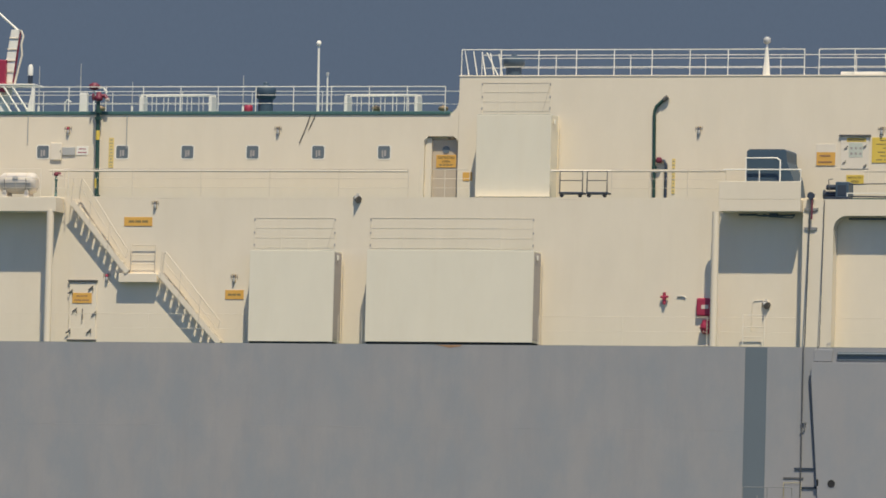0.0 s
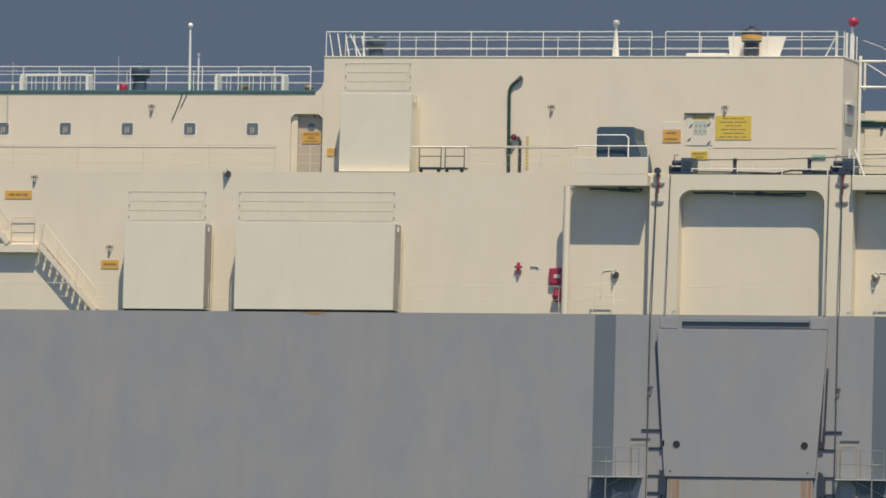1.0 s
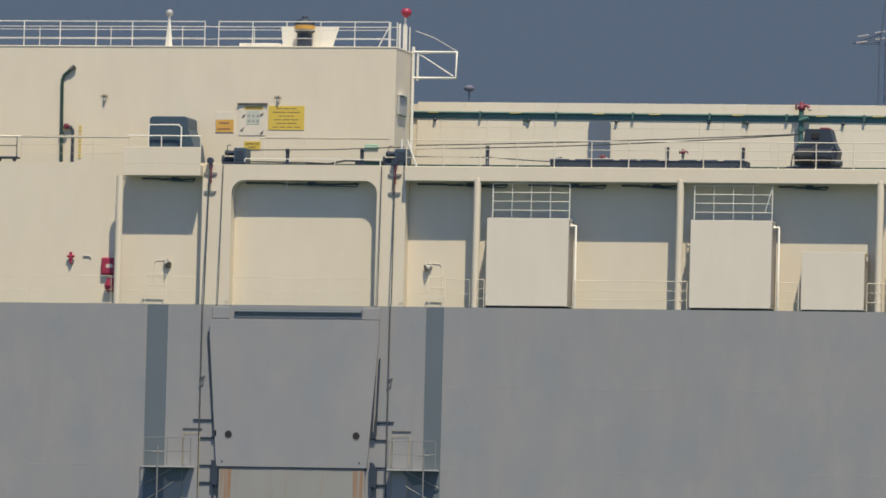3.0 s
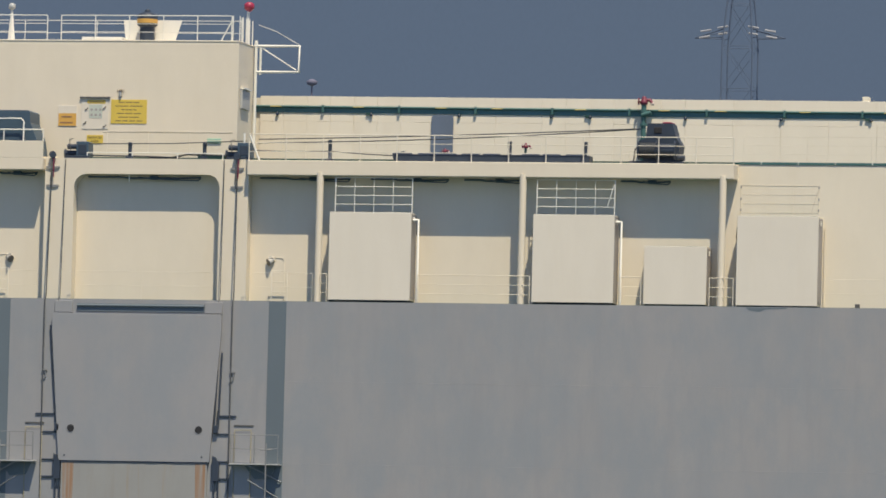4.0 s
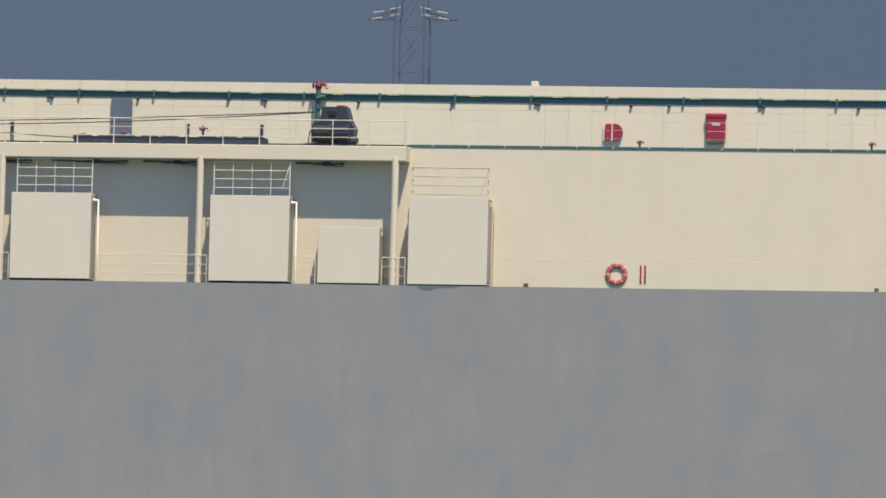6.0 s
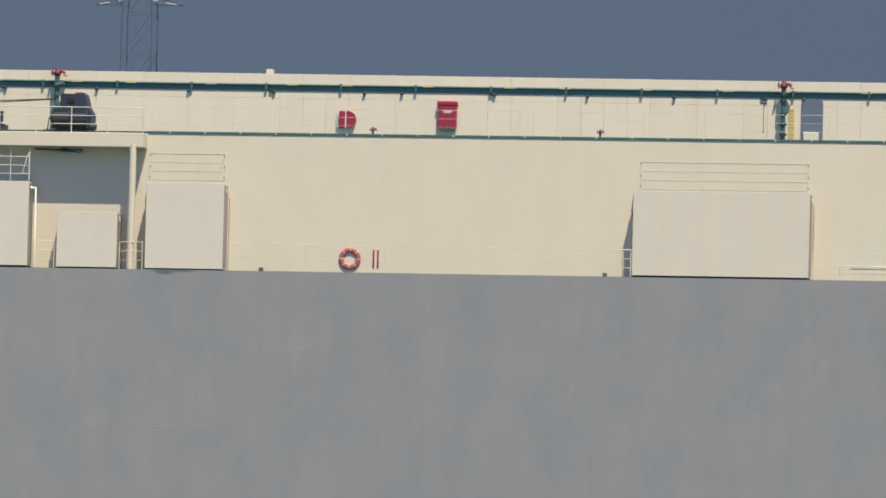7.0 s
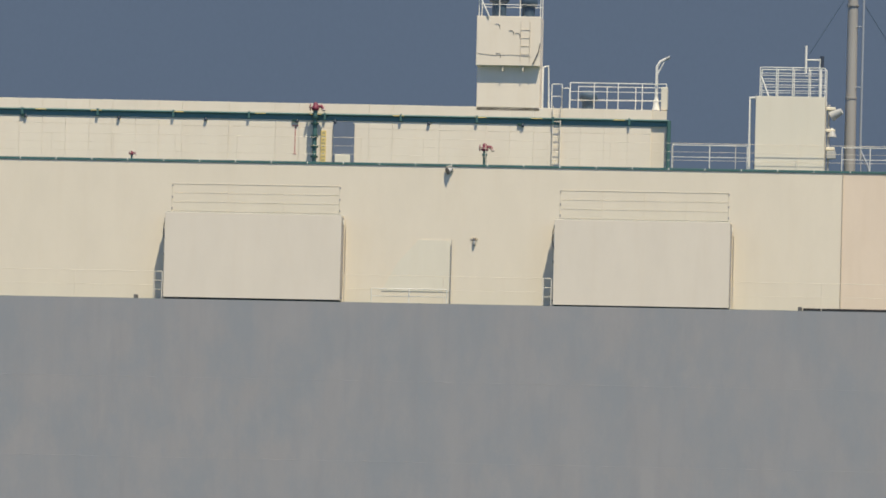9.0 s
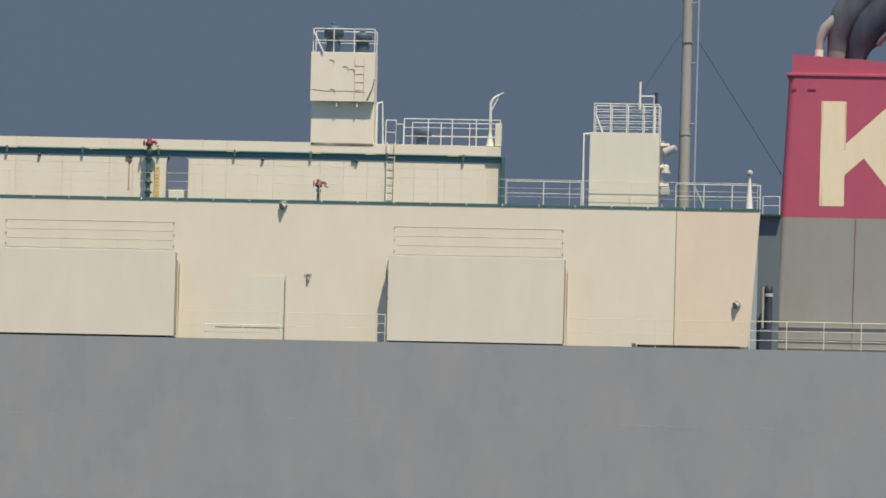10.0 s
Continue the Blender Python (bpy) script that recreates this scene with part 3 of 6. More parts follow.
def mushroom_vent(x, y, z, h, w, mat=None, band=None):
    ob = thing("mushroom_vent", x, y, z, "dark blue-grey mushroom ventilator on the deck", "ventilator", "mushroom ventilators")
    mat = mat or BLUEGREY
    part("stem", lathe(BM(), [(w * 0.36, 0), (w * 0.36, h * 0.62)], x, y, z, 18), mat, ob)
    head = part("head", lathe(BM(), [(w * 0.36, h * 0.5), (w * 0.5, h * 0.56), (w * 0.5, h * 0.86), (w * 0.46, h * 0.92), (w * 0.2, h)], x, y, z, 20), mat, ob)
    part("handle", lathe(BM(), [(w * 0.12, h * 0.99), (w * 0.15, h * 1.06), (w * 0.05, h * 1.10)], x, y, z, 10), mat, head)
    if band:
        part("band", lathe(BM(), [(w * 0.505, h * 0.62), (w * 0.51, h * 0.76)], x, y, z, 20), band, head, "amber painted band")
    return ob


def hydrant(x, y, z, h, big=1.0):
    ob = thing("fire_hydrant", x, y, z, "green hydrant post with a red valve wheel", "hydrant", "hydrants")
    part("post", lathe(BM(), [(0.09 * big, 0), (0.09 * big, 0.04), (0.06 * big, 0.06), (0.06 * big, h * 0.6), (0.085 * big, h * 0.62), (0.085 * big, h * 0.7), (0.05 * big, h * 0.72), (0.05 * big, h * 0.8)], x, y, z, 12), GREEN, ob)
    valve_head(x, y, z + h * 0.78, ob, MAROON, 0.95 * big)
    return ob


def ladder(x, w, y, z0, z1, label, mat=None, r=0.02):
    ob = thing("ladder", x, y, z0, label, "ladder", "wall ladders")
    for s in (-1, 1):
        part("rail", rod(BM(), (x + s * w / 2, y, z0), (x + s * w / 2, y, z1), r, 6), mat or WHITE, ob)
    n = int((z1 - z0) / 0.32)
    for i in range(1, n + 1):
        part("rung", rod(BM(), (x - w / 2, y, z0 + (z1 - z0) * i / (n + 1)), (x + w / 2, y, z0 + (z1 - z0) * i / (n + 1)), r * 0.75, 6), mat or WHITE, ob)
    return ob


def stair_flight(x0, z0, x1, z1, y0, y1, hand):
    """From the head (x0, z0) down to the foot (x1, z1)."""
    ob = thing("stair_flight", x1, (y0 + y1) / 2, z1, "cream steel stair with open treads and tube handrails", "stairs", "outside stair flights")
    d = Vector((x1 - x0, 0, z1 - z0)).normalized()
    up = Vector((-d.z, 0, d.x))
    for y in (y0, y1):
        bm = slab(BM(), [(x0 - up.x * 0.1, z0 - up.z * 0.1), (x1 - up.x * 0.1, z1 - up.z * 0.1), (x1 + up.x * 0.1, z1 + up.z * 0.1), (x0 + up.x * 0.1, z0 + up.z * 0.1)], y, y + 0.015)
        part("stringer", bm, CREAM, ob)
        a, b = Vector((x0, y, z0)), Vector((x1, y, z1))
        if y > y0:
            continue
        top = [a + Vector((hand, 0, 0.05)), a + Vector((hand + 0.05, 0, 0.72)), a + Vector((hand + 0.12, 0, 0.80)), b + Vector((-0.08, 0, 0.92)), b + Vector((0.03, 0, 0.8)), b + Vector((-0.06, 0, 0.52))]
        part("handrail", path(BM(), top, 0.023, 8), RAILDARK, ob)
        part("mid_rail", rod(BM(), a + Vector((hand + 0.08, 0, 0.42)), b + Vector((-0.08, 0, 0.52)), 0.014, 6), RAILDARK, ob)
        for k in (0.02, 0.33, 0.66):
            c = a.lerp(b, k)
            part("baluster", rod(BM(), c, c + Vector((0.05, 0, 0.86)), 0.015, 6), RAILDARK, ob)
    n = 10
    for i in range(n):
        c = Vector((x0, 0, z0)).lerp(Vector((x1, 0, z1)), (i + 0.6) / n)
        part("tread", bx(BM(), c.x - 0.10, c.x + 0.10, y0 + 0.015, y1, c.z - 0.015, c.z + 0.015), CREAM, ob)
    return ob


def port_window(x0, x1, z0, z1, y, label="small square window with rounded corners and grey glass"):
    ob = tagged(thing("window", (x0 + x1) / 2, y, z0, label, "window", "small windows"))
    o, i = round_rect(x0 - 0.035, x1 + 0.035, z0 - 0.035, z1 + 0.035, 0.09), round_rect(x0, x1, z0, z1, 0.07)
    bm = BM()
    rings = [[bm.verts.new((x, yy, z)) for x, z in loop] for yy, loop in ((y, o), (y - 0.010, o), (y - 0.010, i), (y + 0.0, i))]
    for a, b in zip(rings, rings[1:]):
        for k in range(len(a)):
            bm.faces.new((a[k], a[(k + 1) % len(a)], b[(k + 1) % len(a)], b[k]))
    part("window_frame", bm, WHITE, ob)
    pane = part("pane", slab(BM(), round_rect(x0, x1, z0, z1, 0.07), y - 0.006, y), GLASS, ob)
    for a, b, low in ((0.14, 0.20, 0.06), (0.23, 0.31, 0.10)):
        part("blind", bx(BM(), x0 + a, x0 + b, y - 0.0085, y - 0.0062, z0 + low, z1 - 0.16), DULLGREY, pane, "grey blind behind the glass")
    return ob


def strand(name, pts, r, mat, label, category):
    return solid(name, path(BM(), pts, r, 6), mat, label, category)


# ---- lower deck, bow side ----
def lower_forward():
    ob = thing("life_raft", -119.66, 0.45, 5.24, "white life raft canister strapped in a cradle", "life raft")
    bm = BM()
    prof = [(0.0, 0.16), (0.02, 0.26), (0.08, 0.345), (0.18, 0.385), (0.72, 0.395), (1.26, 0.385), (1.36, 0.345), (1.42, 0.26), (1.44, 0.16)]
    lathe_along(bm, [(r, a) for a, r in prof], Vector((-120.62, 0.45, 5.77)), Vector((1, 0, 0)), 28)
    part("canister", bm, RAFTWHITE, ob)
    for x in (-120.3, -119.9, -119.5):
        part("strap", lathe_along(BM(), [(0.386, -0.02), (0.40, -0.018), (0.40, 0.018), (0.386, 0.02)], Vector((x, 0.45, 5.77)), Vector((1, 0, 0)), 28), RAILDARK, ob)
    part("seam_ridge", bx(BM(), -120.55, -119.25, 0.04, 0.06, 5.755, 5.785, 0.006), RAFTWHITE, ob)
    for x in (-120.35, -119.5):
        part("cradle", slab(BM(), [(x - 0.09, 5.24), (x + 0.09, 5.24), (x + 0.05, 5.5), (x - 0.05, 5.5)], 0.12, 0.75), RAFTWHITE, ob)
        part("lashing", path(BM(), [(x, 0.06, 5.9), (x + 0.04, 0.045, 5.72), (x, 0.06, 5.5)], 0.012, 6), STEEL, ob)
    part("label_plate", bx(BM(), -120.02, -119.8, 0.045, 0.058, 5.82, 5.98), GREYPLATE, ob)
    railing(-126, -118.9, 0.03, 5.24, 1.02, 3, 1.6, "white tube railing on the raft platform", r=0.012, mat=RAILCREAM)
    railing(-118.55, -117.95, 0.4, 5.24, 1.05, 3, 0.6, "short white railing at the stair head", r=0.013, mat=RAILCREAM)
    stair_flight(-117.9, 5.15, -115.6, 2.5, 0.55, 0.85, 0.35)
    stair_flight(-114.35, 2.45, -111.95, -0.1, 0.55, 0.85, 0.12)
    bm = bx(BM(), -115.95, -114.45, 0.58, 0.9, 2.13, 2.46, 0.015)
    solid("stair_landing", bm, CREAM, "cream boxed landing between the stair flights", "landing")
    railing(-115.55, -114.6, 0.8, 2.46, 1.05, 3, 0.95, "cream tube railing on the stair landing", r=0.014, mat=RAILDARK)
    hydrant(-118.75, 1.3, 5.33, 1.0, 0.7)
    # watertight door with its dogs
    ob = thing("watertight_door", -117.42, 0.9, -0.13, "cream watertight door with dark locking dogs, closed", "door")
    leaf = part("leaf", bx(BM(), -117.95, -116.88, 0.85, 0.9, -0.02, 2.14, 0.02), CREAM, ob)
    for z in (2.17, -0.03):
        part("drip_bar", bx(BM(), -118.0, -116.86, 0.80, 0.9, z, z + 0.05, 0.008), STEEL, ob)
    for x, z in ((-117.9, 1.78), (-117.1, 1.92), (-117.72, 1.1), (-116.95, 0.98), (-117.95, 0.32), (-117.14, 0.32)):
        part("dog", path(BM(), [(x - 0.09, 0.82, z - 0.07), (x, 0.82, z), (x + 0.09, 0.82, z + 0.09), (x + 0.08, 0.82, z - 0.1)], 0.022, 6), STEEL, leaf)
    part("handle", rod(BM(), (-117.4, 0.80, 0.75), (-117.4, 0.80, 1.15), 0.02, 6), STEEL, leaf)
    sign("sign", -115.89, -114.79, 0.9, 4.23, 4.56, ORANGE, "amber sign plate with dark letters on the wall", bars=1)
    sign("sign", -117.82, -117.06, 0.85, 1.36, 1.74, ORANGE, "amber sign plate with two lines on the door", bars=2, bar_mat=RUST)
    sign("sign", -111.88, -111.16, 0.9, 1.54, 1.88, ORANGE, "small amber sign plate with dark letters", bars=1)
    wall_lamp(-114.69, 0.9, 5.0)
    wall_lamp(-111.54, 0.9, 2.3)
    wall_lamp(-116.5, 0.9, 2.3, RED)
    floodlight(-106.85, 0.9, 5.25, 1, False)
    vent_box(-110.66, -107.41, 0, 0.9, 0.0, 3.29, "plain cream ventilation box on the deck edge")
    vent_box(-106.16, -99.79, 0, 0.9, 0.02, 3.32, "wide cream ventilation box on the deck edge")
    cage(-110.80, -107.70, 0.896, 3.45, 4.54, 4, True, "cream rail frame on the narrow box", soft=RAILCREAM)
    cage(-106.32, -100.10, 0.896, 3.45, 4.55, 6, False, "cream rail frame on the wide box", soft=RAILCREAM)
    for x0, x1 in ((-126, -118.75), (-118.2, -110.85), (-107.18, -106.28), (-99.55, -93.2)):
        railing(x0, x1, -0.03, -0.13, 1.06, 2, 3.1, "cream tube railing along the deck edge", r=0.009, mat=CREAM)
    # fire gear
    ob = thing("fire_hose_box", -93.49, 0.9, 1.03, "red fire hose box with a white notice", "fire hose box")
    part("body", bx(BM(), -93.84, -93.14, 0.74, 0.9, 1.03, 1.68, 0.05), RED, ob)
    part("notice", bx(BM(), -93.64, -93.38, 0.732, 0.742, 1.29, 1.43), BANDPALE, ob)
    part("latch", bx(BM(), -93.25, -93.2, 0.722, 0.742, 1.3, 1.4), STEEL, ob)
    ob = thing("fire_bell", -93.45, 0.9, 0.37, "bulbous red fire bell under the hose box", "fire bell")
    part("bell", lathe(BM(), [(0.10, 0.0), (0.17, 0.05), (0.21, 0.14), (0.21, 0.34), (0.15, 0.44), (0.15, 0.52)], -93.45, 0.76, 0.37, 20), RED, ob)
    part("flange", lathe(BM(), [(0.235, 0.20), (0.24, 0.21), (0.24, 0.25), (0.235, 0.26)], -93.45, 0.76, 0.37, 20), RED, ob)
    part("bracket", bx(BM(), -93.55, -93.35, 0.82, 0.9, 0.4, 0.9, 0.01), RED, ob)
    ob = thing("fire_valve", -95.07, 0.9, 1.45, "red fire valve on the wall", "valve")
    part("body", rod(BM(), (-95.07, 0.83, 1.45), (-95.07, 0.83, 1.88), 0.06, 12), RED, ob)
    part("stub", rod(BM(), (-95.07, 0.9, 1.67), (-95.07, 0.76, 1.67), 0.07, 12), RED, ob)
    part("wheel", rod(BM(), (-95.2, 0.8, 1.72), (-94.92, 0.8, 1.72), 0.045, 10), RED, ob)
    ob = thing("hose_bracket", -94.43, 0.9, 1.7, "small grey hose bracket on the wall", "bracket")
    part("arm", path(BM(), [(-94.6, 0.872, 1.74), (-94.35, 0.872, 1.74), (-94.28, 0.872, 1.68)], 0.02, 6), GREYPLATE, ob)
    part("plate", bx(BM(), -94.46, -94.34, 0.885, 0.9, 1.66, 1.8), RAILCREAM, ob)
    solid("deck_plank", bx(BM(), -94.2, -93.1, 0.15, 0.3, -0.13, -0.06, 0.01), RAILDARK, "dark plank lying on the walkway", "plank")


# ---- upper deck and roofs, bow side ----
def upper_forward():
    for i, x in enumerate((-119.82, -116.70, -114.14, -111.60, -109.05, -106.50)):
        port_window(x, x + 0.46, 6.83, 7.30, 2.1)
    ob = thing("side_door", -103.95, 2.36, 5.33, "tan steel door with a round window in a deep recess", "door")
    leaf = part("leaf", bx(BM(), -104.46, -103.46, 2.32, 2.36, 5.36, 7.55, 0.01), DOORTAN, ob)
    part("porthole", rod(BM(), (-103.95, 2.30, 7.18), (-103.95, 2.325, 7.18), 0.14, 20), GLASS, leaf)
    part("jamb", bx(BM(), -104.72, -104.47, 2.2, 2.38, 5.36, 7.6), CREAM, ob)
    part("kick_panel", bx(BM(), -104.36, -103.56, 2.31, 2.322, 5.42, 5.85), DOORTAN, leaf)
    sign("sign", -104.32, -103.56, 2.315, 6.52, 6.99, ORANGE, "amber warning sign on the tan door", ("RESTRICTED", "AREA"), 1)
    sign("sign", -103.22, -102.86, 2.1, 6.02, 6.33, ORANGE, "small amber sign beside the door")
    sign("sign", -117.0, -116.8, 2.1, 6.48, 7.6, PALEYELLOW, "tall narrow yellow sign with upright letters", bars=9, bar_mat=FADEDOCHRE)
    sign("sign", -118.27, -117.8, 2.1, 6.95, 7.28, WHITE, "white notice with a red head bar", bars=2, bar_mat=RED)
    ob = thing("switch_cabinet", -119.05, 2.1, 6.76, "pale grey switch cabinet on the wall", "cabinet")
    part("body", bx(BM(), -119.28, -118.84, 2.03, 2.1, 6.76, 7.4, 0.02), RAILCREAM, ob)
    part("plate", bx(BM(), -118.82, -118.31, 2.05, 2.1, 6.95, 7.24, 0.01), GREYPLATE, ob)
    part("latch", bx(BM(), -118.9, -118.87, 2.018, 2.032, 7.05, 7.13), STEEL, ob)
    wall_lamp(-118.61, 2.1, 7.86, RED)
    wall_lamp(-110.39, 2.1, 7.86)
    wall_lamp(-94.26, 2.1, 7.86)
    # fire main riser
    ob = thing("fire_main_pipe", -117.35, 1.85, 5.33, "green fire main riser with a red valve on top", "pipe")
    part("pipe", rod(BM(), (-117.33, 1.85, 5.33), (-117.38, 1.85, 8.95), 0.075, 14), DKGREEN, ob)
    for z in (5.36, 8.25, 8.5):
        part("flange", rod(BM(), (-117.35, 1.85, z), (-117.35, 1.85, z + 0.09), 0.14, 14), DKGREEN, ob)
    for z in (5.7, 7.5):
        part("marker", rod(BM(), (-117.36, 1.85, z), (-117.36, 1.85, z + 0.35), 0.079, 14), YELLOW, ob)
    valve_head(-117.36, 1.85, 8.95, ob, MAROON, 1.2)
    railing(-118.3, -104.95, 0.97, 5.33, 1.02, 3, 2.7, "cream tube railing along the upper walkway", r=0.012, mat=RAILDARK)
    railing(-104.5, -102.6, 0.97, 5.33, 1.02, 3, 0.95, "short cream tube railing before the door", r=0.010, mat=RAILCREAM)
    strand("rail_tube", [(-118.9, 1.0, 6.28), (-105.0, 1.0, 6.28)], 0.044, RAILCREAM, "thick cream pipe along the upper railing", "pipe")
    strand("conduit", [(-109.15, 2.07, 8.45), (-109.3, 2.07, 8.0), (-109.55, 2.07, 7.4)], 0.018, STEEL, "thin hanging cable on the wall", "cable")
    strand("conduit", [(-108.95, 2.07, 8.45), (-109.2, 2.07, 7.9)], 0.014, STEEL, "thin hanging cable on the wall", "cable")
    for x in (-120.2, -116.3):
        strand("conduit", [(x, 2.07, 8.45), (x, 2.07, 7.4 if x < -117 else 7.2)], 0.02, GREYPLATE, "thin grey cable pipe down the wall", "cable")
    # tall casing front
    vent_box(-102.46, -99.62, 1.2, 2.1, 5.42, 8.38, "tall cream ventilation box on the casing")
    cage(-102.55, -99.95, 2.096, 8.58, 9.62, 5, True, "cream rail frame on the casing box", soft=RAILCREAM)
    for x0, x1 in ((-99.16, -98.3), (-98.13, -97.37)):
        ob = thing("hand_trolley", (x0 + x1) / 2, 0.98, 5.33, "rusty tube-frame hand trolley at the deck edge", "trolley", "hand trolleys")
        part("frame", path(BM(), [(x0, 0.96, 5.5), (x0, 0.96, 6.28), (x1, 0.96, 6.28), (x1, 0.96, 5.5)], 0.026), STEEL, ob)
        part("cross_bar", rod(BM(), (x0, 0.96, 5.95), (x1, 0.96, 5.95), 0.018), STEEL, ob)
        part("tray", bx(BM(), x0 - 0.03, x1 + 0.03, 0.93, 1.35, 5.46, 5.53, 0.01), NAVY, ob)
        for x in (x0 + 0.08, x1 - 0.08):
            part("caster", rod(BM(), (x, 0.92, 5.405), (x, 0.98, 5.405), 0.075, 12), BLACK, ob)
    railing(-97.2, -92.9, 0.97, 5.33, 1.02, 3, 1.4, "cream tube railing along the casing walkway", r=0.012, mat=RAILDARK)
    strand("rail_tube", [(-99.5, 1.0, 6.3), (-92.9, 1.0, 6.3)], 0.042, RAILCREAM, "thick cream pipe along the upper railing", "pipe")
    ob = thing("swan_neck_pipe", -95.9, 1.9, 5.33, "dark green swan-neck vent pipe on the wall", "pipe")
    part("pipe", path(BM(), [(-95.9, 2.03, 5.33), (-95.95, 2.03, 8.55), (-95.88, 2.03, 8.75), (-95.5, 2.03, 9.08)], 0.06, 12), DKGREEN, ob)
    part("flange", rod(BM(), (-95.9, 2.0, 6.45), (-95.9, 2.0, 6.55), 0.09, 12), DKGREEN, ob)
    part("mouth", rod(BM(), (-95.62, 2.02, 8.97), (-95.46, 2.02, 9.1), 0.085, 12), STEEL, ob)
    ob = thing("hose_valve", -95.6, 1.85, 5.33, "bent dark pipe with a red hose valve", "valve")
    part("pipe", path(BM(), [(-95.46, 2.02, 5.33), (-95.46, 2.02, 6.6), (-95.54, 2.02, 6.76), (-95.66, 2.02, 6.78)], 0.055, 10), NAVY, ob)
    part("valve", lathe(BM(), [(0.08, 0), (0.14, 0.06), (0.08, 0.2)], -95.72, 1.98, 6.68, 12), MAROON, ob)
    sign("sign", -95.26, -95.13, 2.1, 5.56, 6.84, PALEYELLOW, "narrow yellow strip sign with upright letters", bars=9, bar_mat=FADEDOCHRE)
    # covered machine on the lookout platform
    ob = thing("covered_machine", -91.6, 0.75, 5.2, "blue-grey canvas-covered machine on the lookout platform", "covered machine")
    part("cover", slab(BM(), [(-92.03, 5.2), (-90.12, 5.2), (-90.25, 5.98), (-90.50, 6.6), (-90.52, 7.0), (-90.6, 7.06), (-91.9, 7.06), (-92.0, 6.98)], 0.5, 1.9), BLUEGREY, ob)
    part("skirt", bx(BM(), -92.04, -90.4, 0.47, 0.52, 5.2, 5.7), BLUEGREY, ob)
    ob = thing("hoop_rail", -91.7, 0.2, 5.2, "white hoop rail before the covered machine", "railing")
    part("hoop", path(BM(), [(-91.95, 0.25, 5.2), (-91.95, 0.25, 6.72), (-90.8, 0.25, 6.72), (-90.68, 0.25, 6.62), (-90.68, 0.25, 5.2)], 0.03, 8), WHITE, ob)
    part("rail", rod(BM(), (-92.8, 0.25, 6.30), (-89.9, 0.25, 6.30), 0.026, 8), WHITE, ob)
    for x in (-91.45, -89.9):
        part("post", rod(BM(), (x, 0.25, 5.2), (x, 0.25, 6.30), 0.022, 8), WHITE, ob)
    # notice boards
    ob = sign("notice_board", -89.84, -89.1, 2.1, 6.58, 7.38, RAILCREAM, "pale notice with an amber lower half")
    part("amber_field", bx(BM(), -89.82, -89.12, 2.074, 2.08, 6.6, 7.08), ORANGE, ob)
    part("text_bar", bx(BM(), -89.7, -89.3, 2.068, 2.074, 6.92, 6.98), RUST, ob)
    part("text_bar", bx(BM(), -89.75, -89.25, 2.068, 2.074, 6.7, 6.75), RUST, ob)
    ob = sign("notice_board", -88.92, -87.86, 2.1, 6.48, 7.62, RAILCREAM, "white instruction board with grey diagrams")
    part("head_bar", bx(BM(), -88.98, -87.8, 2.02, 2.1, 7.66, 7.72), STEEL, ob)
    part("title_field", bx(BM(), -88.7, -87.98, 2.074, 2.08, 7.46, 7.6), YELLOW, ob)
    part("text_bar", bx(BM(), -88.65, -88.03, 2.07, 2.074, 7.5, 7.56), INK, ob)
    part("diagram_field", bx(BM(), -88.62, -88.1, 2.074, 2.08, 6.9, 7.42), PAPERGREEN, ob)
    for i in range(3):
        for j in range(2):
            part("diagram", rod(BM(), (-88.52 + 0.17 * i, 2.07, 7.03 + 0.2 * j), (-88.52 + 0.17 * i, 2.074, 7.03 + 0.2 * j), 0.05, 10), DULLGREY, ob)
    for x, z in ((-88.78, 6.72), (-88.72, 7.25), (-88.0, 6.6), (-88.02, 7.3)):
        part("clamp", path(BM(), [(x - 0.06, 2.06, z - 0.03), (x + 0.03, 2.06, z), (x + 0.05, 2.06, z + 0.06)], 0.016, 6), STEEL, ob)
    sign("sign", -87.76, -86.35, 2.1, 6.70, 7.62, YELLOW, "large yellow notice with several dark lines", bars=6)
    sign("sign", -88.69, -88.04, 2.1, 5.93, 6.26, YELLOW, "small yellow warning sign", ("RESTRICTED", "AREA"))
    wall_lamp(-87.4, 2.1, 7.85)
    # roof of the casing
    railing(-103.4, -101.9, 2.2, 9.9, 0.95, 1, 1.5, "white guard rail at the casing's corner")
    for k in range(5):
        x = -103.3 + 0.22 * k
        strand("corner_bar", [(x, 2.25 + 0.35 * k, 10.82), (x + 0.17, 2.25 + 0.35 * k, 9.9)], 0.026, WHITE, "slanting white bar at the roof's corner", "guard bar")
    railing(-101.9, -90.4, 2.25, 9.9, 0.95, 3, 1.42, "white tube railing along the casing roof")
    railing(-89.85, -83.15, 2.25, 9.9, 0.95, 3, 1.42, "white tube railing along the casing roof")
    railing(-103.3, -83.3, 4.4, 9.9, 0.95, 2, 2.84, "white tube railing on the casing roof's far side", r=0.012)
    strand("brace_bar", [(-102.45, 2.2, 10.75), (-102.0, 2.2, 9.9)], 0.03, WHITE, "slanting white brace bar of the roof railing", "brace")
    mushroom_vent(-101.7, 3.2, 9.9, 0.8, 0.8)
    mushroom_vent(-86.66, 3.0, 9.9, 1.15, 0.78, NAVY, ORANGE)
    ob = thing("lamp_post", -92.0, 2.9, 9.9, "short tapered post with a ring lamp", "lamp post", "ring lamp posts")
